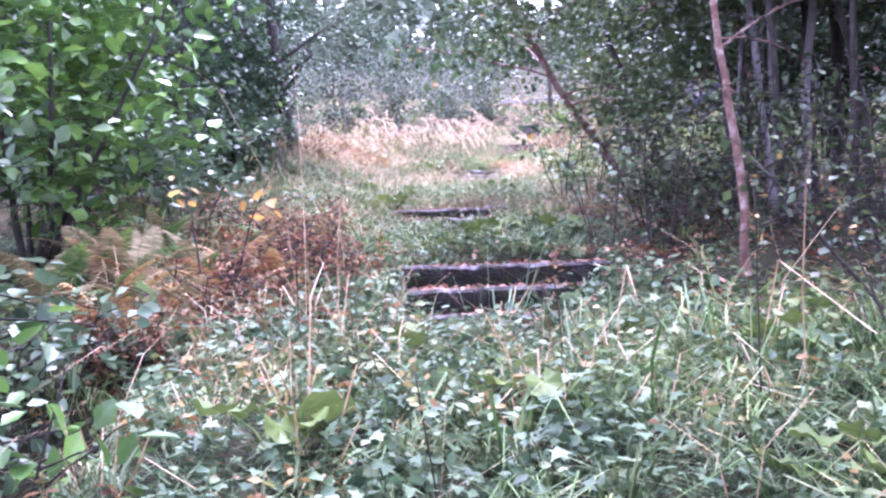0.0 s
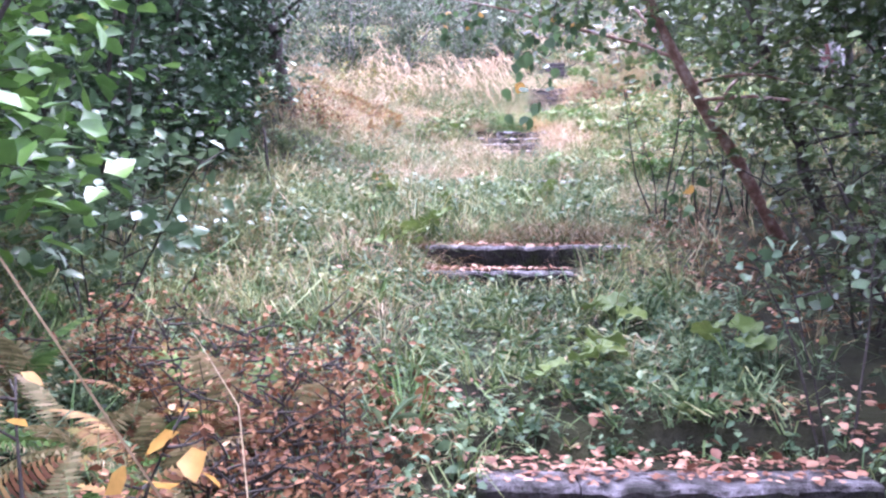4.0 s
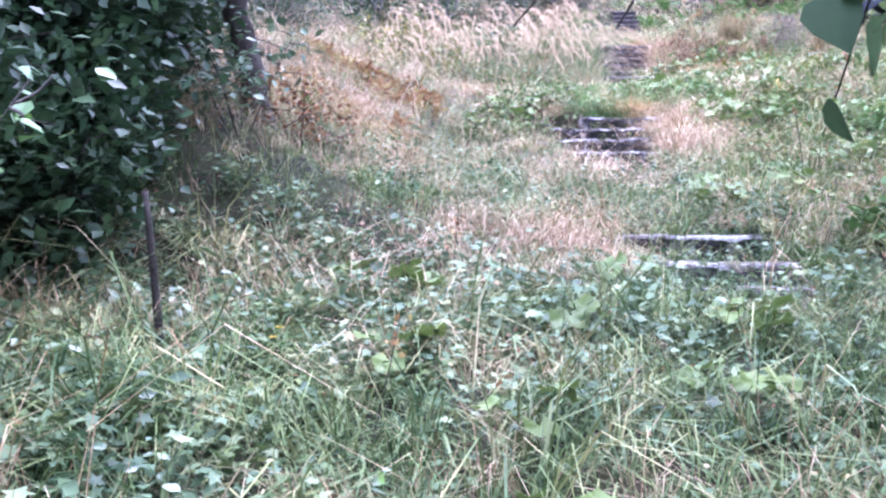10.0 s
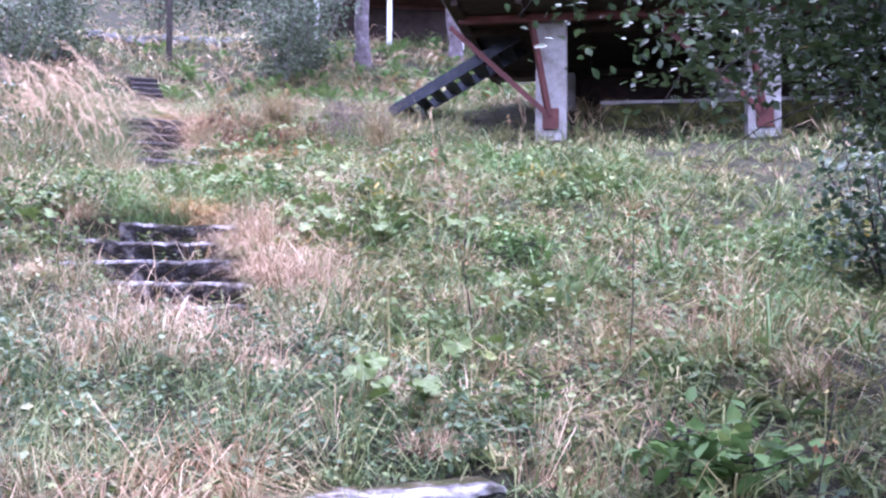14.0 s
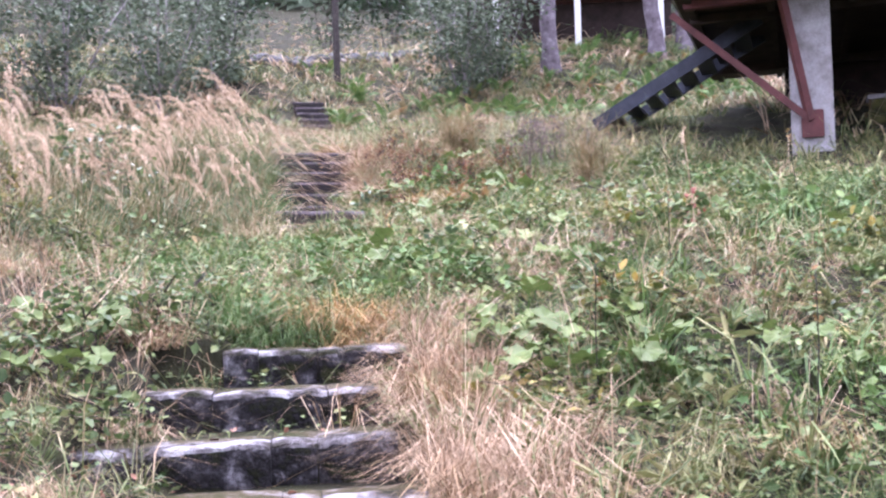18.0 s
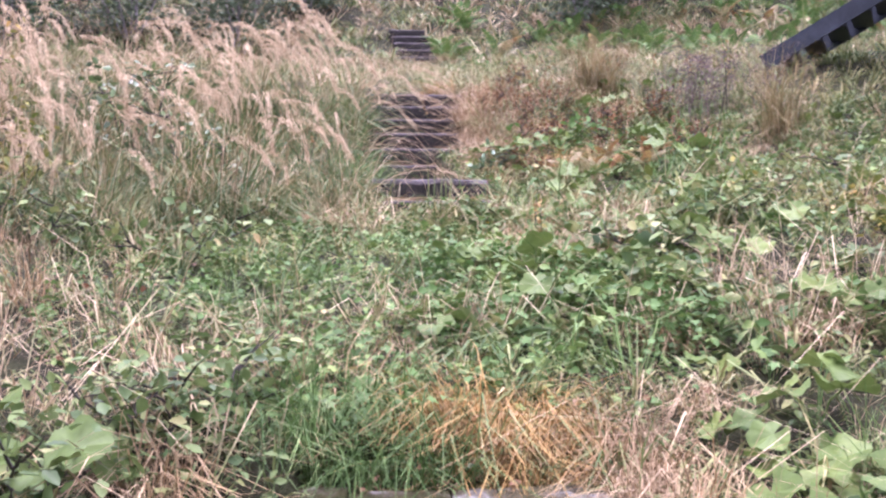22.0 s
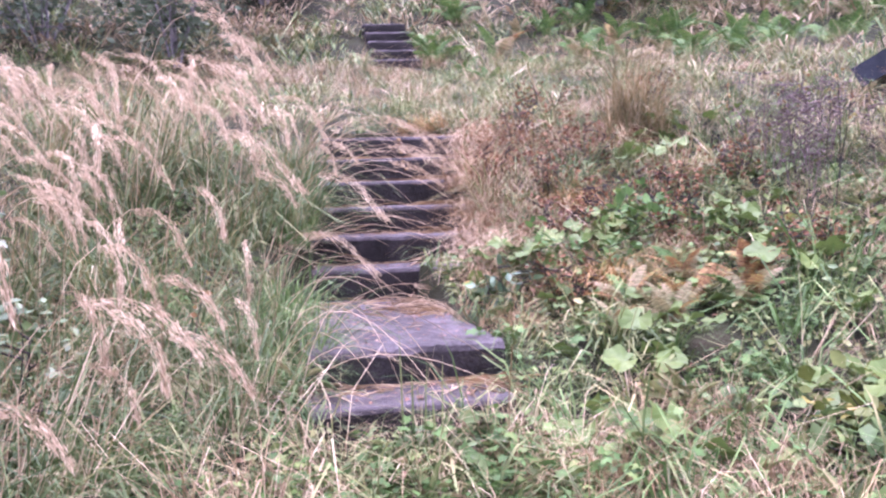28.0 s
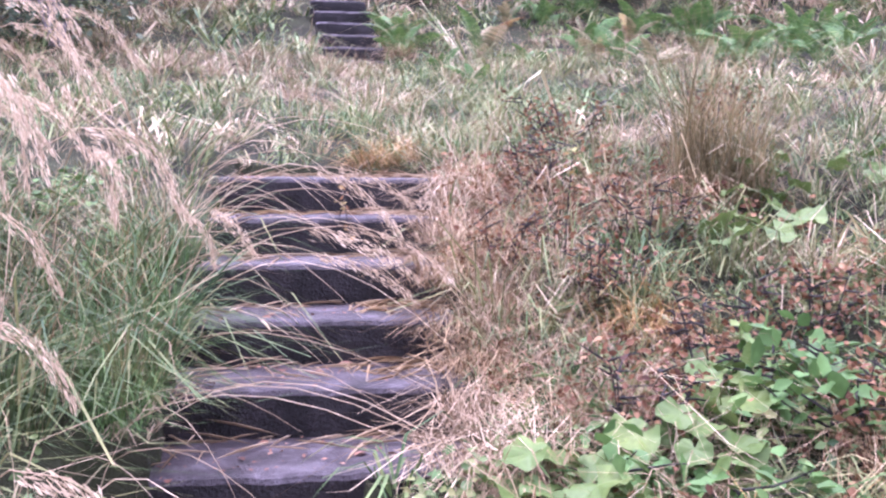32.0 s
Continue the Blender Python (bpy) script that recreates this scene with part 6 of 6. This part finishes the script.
for k, (x, y, h) in enumerate(WITHERED):
    shrub("withered_bush", x, y, 7, h, h * 0.5, M_russet, 0.028, 8, 1100 + k, "rust-red withered herb bush with pale tips", M_bark, 6, 0.05, stem_r=0.005, low=0.3)
shrub("bramble_bush", -1.85, 4.6, 5, 0.85, 0.4, M_silver, 0.095, 5, 1120, "bramble with large pale silvery-green leaves", M_bark, 6, 0.06, stem_r=0.006, low=0.5, clear=off_path)
shrub("sapling", 2.56, 24.8, 3, 0.38, 0.16, M_silver, 0.07, 4, 1121, "small bluish-leaved sapling beside the landing", M_bark, 3, 0.03, stem_r=0.004, low=0.4)
shrub("thicket_bush", -1.85, 14.9, 5, 0.5, 0.4, M_russet, 0.04, 12, 1122, "brown withered brush at the foot of the alder", M_bark, 7, 0.06, stem_r=0.006)
for k, (x, y) in enumerate([(0.2, 19.75), (-0.1, 19.45), (0.0, 18.7), (-0.4, 19.2), (0.45, 19.95), (-0.5, 18.3)]):
    shrub("bramble_bush", x, y, 4, 0.3, 0.3, M_meadow_herb, 0.05, 12, 1130 + k, "low green bramble beside the pale steps", M_bark, 6, 0.06, stem_r=0.004)
for k, (x, y, h) in enumerate([(-0.9, 23.4, 0.9), (-0.3, 24.4, 1.0), (-1.6, 24.8, 1.3), (0.2, 23.6, 0.7), (-2.1, 23.6, 1.2)]):
    shrub("young_willow", x, y, 5, h, 0.45, M_birch_leaf if k % 2 else M_gold_leaf, 0.06, 11, 1140 + k, "young willow with yellowing leaves in the tall grass", M_bark, 7, 0.07, stem_r=0.007)
rng = np.random.default_rng(61)
for k in range(34):
    x, y = rng.uniform(1.9, 6.2), rng.uniform(13.6, 25.5)
    if x < trail_x(y) + 0.9:
        continue
    h = rng.uniform(0.2, 0.34)
    shrub("meadow_herb_clump", x, y, 4, h, h * 1.3, (M_meadow_herb, M_fern, M_meadow_herb, M_gold_leaf)[k % 4], rng.uniform(0.05, 0.085), 10, 1200 + k, ("leafy clump of green meadow herbs", "fresh green herb clump in the meadow", "pale green herb clump in the meadow", "yellowing herb clump in the meadow")[k % 4], M_bark, 6, 0.05, stem_r=0.003, category="herb")
spots = [(rng.uniform(1.7, 6.0), rng.uniform(13.6, 25.5)) for k in range(60)]
spread_copies([dry_tuft(95, 0.34, "green meadow grass tuft", M_green, 120, 0.6)], [p for p in spots[:34] if p[0] > trail_x(p[1]) + 0.8], rng, 0.3)
spread_copies([dry_tuft(97, 0.32, "straw-coloured meadow grass tuft", M_straw, 110, 0.7)], [p for p in spots[34:] if p[0] > trail_x(p[1]) + 0.7], rng, 0.3)

# ---- upper slope ----
for k, (x, y, h, r) in enumerate([(-3.2, 33.0, 3.4, 1.6), (-1.4, 34.0, 3.2, 1.5), (0.4, 33.2, 2.8, 1.3), (-5.4, 32.0, 3.6, 1.8), (-7.8, 31.0, 4.0, 1.9), (1.7, 36.2, 2.6, 1.2), (7.0, 35.0, 2.6, 1.3), (8.2, 36.0, 2.8, 1.3), (-4.6, 28.6, 2.2, 1.2), (-6.2, 26.5, 2.6, 1.4), (-5.6, 22.8, 2.6, 1.5)]):
    shrub("willow_bush", x, y, 7, h, r, M_dark_leaf if k in (0, 3, 4, 9) else M_willow, 0.11, 30, 700 + k, "grey-green willow bush on the upper slope", M_greybark, 13, 0.17, low=0.04)
for k, (x, y, lean) in enumerate([(9.9, 36.6, 0.0), (13.1, 37.0, -0.1), (14.5, 38.0, 0.1)]):
    z = gz(x, y)
    tree("birch_tree", [(x, y, z - 0.2), (x - 0.1 + lean, y, z + 3), (x - 0.15 + lean, y, z + 6), (x, y, z + 12)], 0.22, 0.12, "tall birch with a grey-violet trunk", M_violetbark, M_birch_leaf, 0.09, 10, 2.6, 60, 720 + k, 0.5, 0.2)
for k in range(16):
    x, y = -15 + k * 2.9 + (k * 37 % 5) * 0.3, 46 + (k * 53 % 9) * 1.6
    shrub("far_bush", x, y, 6, 4.2 + (k * 29 % 5) * 0.7, 2.2, M_willow if k % 2 else M_dark_leaf, 0.19, 26, 740 + k, "large bush on the hillside", M_bark, 9, 0.3)


def pole(x, y, h):
    p = thing("utility_pole", x, y, gz(x, y) - 0.1, "weathered dark wooden pole on the slope", "pole")
    mesh_object("shaft", *tube([(0, 0, 0), (-0.02, 0, h * 0.5), (-0.05, 0, h)], [0.085, 0.075, 0.065], 10), M_bark, p, smooth=True)
    return p


pole(4.45, 36.6, 6.0)


def boulder(seed, size, name="rubble_stone"):
    rng = np.random.default_rng(seed)
    bm = bmesh.new()
    bmesh.ops.create_icosphere(bm, subdivisions=1, radius=0.5)
    for v in bm.verts:
        n = noise.noise(v.co * 2.2 + Vector((seed, 0, 0)))
        v.co = Vector((v.co.x * size[0], v.co.y * size[1], v.co.z * size[2])) * (1 + 0.35 * n)
    return bm


rng = np.random.default_rng(44)
for k in range(42):
    row = k % 3
    x, y = 2.9 + 5.6 * (k // 3) / 14 + rng.uniform(-0.2, 0.2), 38.3 + 0.42 * row + rng.uniform(-0.12, 0.12)
    bm = boulder(800 + k, (rng.uniform(0.4, 0.9), rng.uniform(0.35, 0.55), rng.uniform(0.16, 0.3)))
    me = bpy.data.meshes.new("rubble_stone")
    bm.to_mesh(me)
    bm.free()
    me.materials.append(M_rubble)
    ob = tagged(new("rubble_stone", me), "grey broken stone in a tumbled row on the slope", "stone", "rubble on the slope")
    ob.matrix_basis = pose(x, y, gz(x, y) + 0.07, rng.uniform(-10, 10), rng.uniform(-10, 10), rng.uniform(-25, 25))

# cabin higher up, with a railed balcony on white posts
cabin = thing("hillside_cabin", 12.0, 41.0, 12.4, "red-brown wooden cabin with a railed balcony on white posts", "building")


def cabin_part(name, x, y, z, sx, sy, sz, material, label=""):
    o = part(name, box_bm(sx, sy, sz, 0, 0, 0, 0.01), material, cabin, label)
    o.matrix_basis = pose(x, y, z, 0, 0, -20)
    o.matrix_parent_inverse = cabin.matrix_basis.inverted()
    return o


cabin_part("balcony_floor", 11.9, 39.6, 13.45, 5.2, 1.8, 0.16, M_redboard)
cabin_part("wall", 12.9, 42.4, 14.9, 6.2, 4.2, 3.2, M_redboard)
cabin_part("foundation", 12.9, 42.4, 12.6, 6.0, 4.0, 1.9, M_board)
for k in range(9):
    cabin_part("rail_board", 11.63, 38.80, 13.62 + 0.11 * k, 5.2, 0.03, 0.07, M_redboard)
for k in range(3):
    c, s = math.cos(radians(-20)), math.sin(radians(-20))
    u = -2.3 + 2.3 * k
    cabin_part("post", 11.75 + u * c, 38.95 + u * s, 12.3, 0.16, 0.16, 2.3, M_white, "white-painted post")
for k in range(3):
    c, s = math.cos(radians(-20)), math.sin(radians(-20))
    u = -1.6 + 1.6 * k
    w = cabin_part("window", 12.2 + u * c, 40.35 + u * s, 15.0, 0.8, 0.06, 0.9, M_white, "white window frame")
    for side in (-0.18, 0.18):
        part("pane", box_bm(0.30, 0.07, 0.74, side, 0, 0), M_glass, w, "dark window glass")

# ---- small things ----
def stick(name, x, y, h, r, lean, label, category, material=None, knobs=0, seed=1):
    rng = np.random.default_rng(seed)
    t = thing(name, x, y, gz(x, y) - 0.04, label, category)
    p, rad = limb(rng, (0, 0, 0), (lean[0], lean[1], 1), h, r, 0.25, 7, 0, 0.6)
    mesh_object("stem", *tube(p, rad, 6), material or M_bark, t)
    if knobs:
        q, m = foliage(rng, [(p[4:], rad[4:])], knobs, 0.012, 0.03, 1.2)
        tagged(mesh_object("seed_head", *stamp(SMALL_LEAF, m, q), M_fern_dry if material is None else material, t), "dark dry seed head", kind="stuff")
    return t


stick("stake", -1.85, 11.72, 0.74, 0.02, (-0.06, 0), "short dark wooden stake in the grass", "stake")
rng = np.random.default_rng(45)
for k, (x, y, h) in enumerate([(-0.72, 13.25, 0.45), (2.02, 21.7, 0.45), (2.1, 21.75, 0.4), (0.9, 23.6, 0.8), (5.6, 21.3, 0.7), (2.1, 16.0, 0.7), (2.6, 15.2, 0.9), (1.7, 13.2, 0.7), (-0.95, 11.0, 0.5), (3.4, 26.9, 0.6), (2.55, 27.4, 0.7), (2.4, 27.6, 0.6), (4.9, 25.8, 0.9), (5.1, 26.0, 0.8), (5.25, 25.7, 0.95), (5.0, 25.4, 0.85), (5.4, 26.1, 0.8), (4.7, 26.1, 0.8), (0.5, 4.0, 0.6), (1.1, 3.4, 0.9), (1.5, 3.0, 1.0), (-0.6, 4.2, 0.6), (0.0, 2.7, 0.5), (3.6, 20.0, 0.6), (2.9, 17.6, 0.8), (2.3, 18.4, 0.7)]):
    stick("dead_stalk", x, y, h, 0.004, (rng.uniform(-0.2, 0.2), rng.uniform(-0.2, 0.2)), "dry dark stalk with withered seed heads", "dry stalk", knobs=14, seed=900 + k)


def yellow_flower(x, y, h, seed):
    rng = np.random.default_rng(seed)
    f = thing("yellow_flower", x, y, gz(x, y) - 0.01, "small yellow flower on a thin green stem", "flower", "yellow flowers")
    p, rad = limb(rng, (0, 0, 0), (rng.uniform(-0.2, 0.2), rng.uniform(-0.2, 0.2), 1), h, 0.0022, 0.3, 5, 0, 0.8)
    mesh_object("stem", *tube(p, rad, 4), M_fern, f)
    n = 11
    m = np.stack([np.array(Euler((0.35, 0, 2 * math.pi * k / n)).to_matrix()) for k in range(n)]) * 0.018
    mesh_object("bloom", *stamp(OVAL, m, np.repeat(p[-1:], n, 0)), M_yellow, f)


for k, (x, y, h) in enumerate([(2.06, 22.76, 0.16), (-1.39, 11.55, 0.18), (4.62, 19.45, 0.22), (0.42, 12.04, 0.15), (4.75, 15.69, 0.25), (-1.32, 11.6, 0.2)]):
    yellow_flower(x, y, h, 950 + k)

red = stick("dead_stalk", 4.21, 20.68, 0.85, 0.006, (0.02, 0.02), "tall pale dry stalk with red leaves at its foot", "dry stalk", M_straw, 12, 960)
q, m = foliage(np.random.default_rng(961), [(np.array([[0, 0, 0.1], [0.02, 0.02, 0.38]]), None)], 20, 0.035, 0.045, 1.1)
mesh_object("red_leaves", *stamp(OVAL, m, q), M_redleaf, red, "red autumn leaves")


def hill_wood():
    """Dark woods that close the view uphill and on the sides."""
    rng = np.random.default_rng(46)
    n = 26000
    a = rng.uniform(-0.2, math.pi + 0.2, n)
    r = rng.uniform(62, 95, n)
    x, y = r * np.cos(a), 8 + r * np.sin(a)
    z = ground_z(x, y, False) + rng.beta(1.2, 1.4, n) * (7 + 5 * np.sin(a * 23) * np.sin(a * 11 + 1))
    v = stamp(SMALL_LEAF, turns(rng, n, 0.9, 1.5, 0.5), np.stack([x, y, z], 1))
    return tagged(mesh_object("far_woods", *v, M_willow), "hazy grey-green woods on the far hillside", "woods", kind="stuff")


hill_wood()
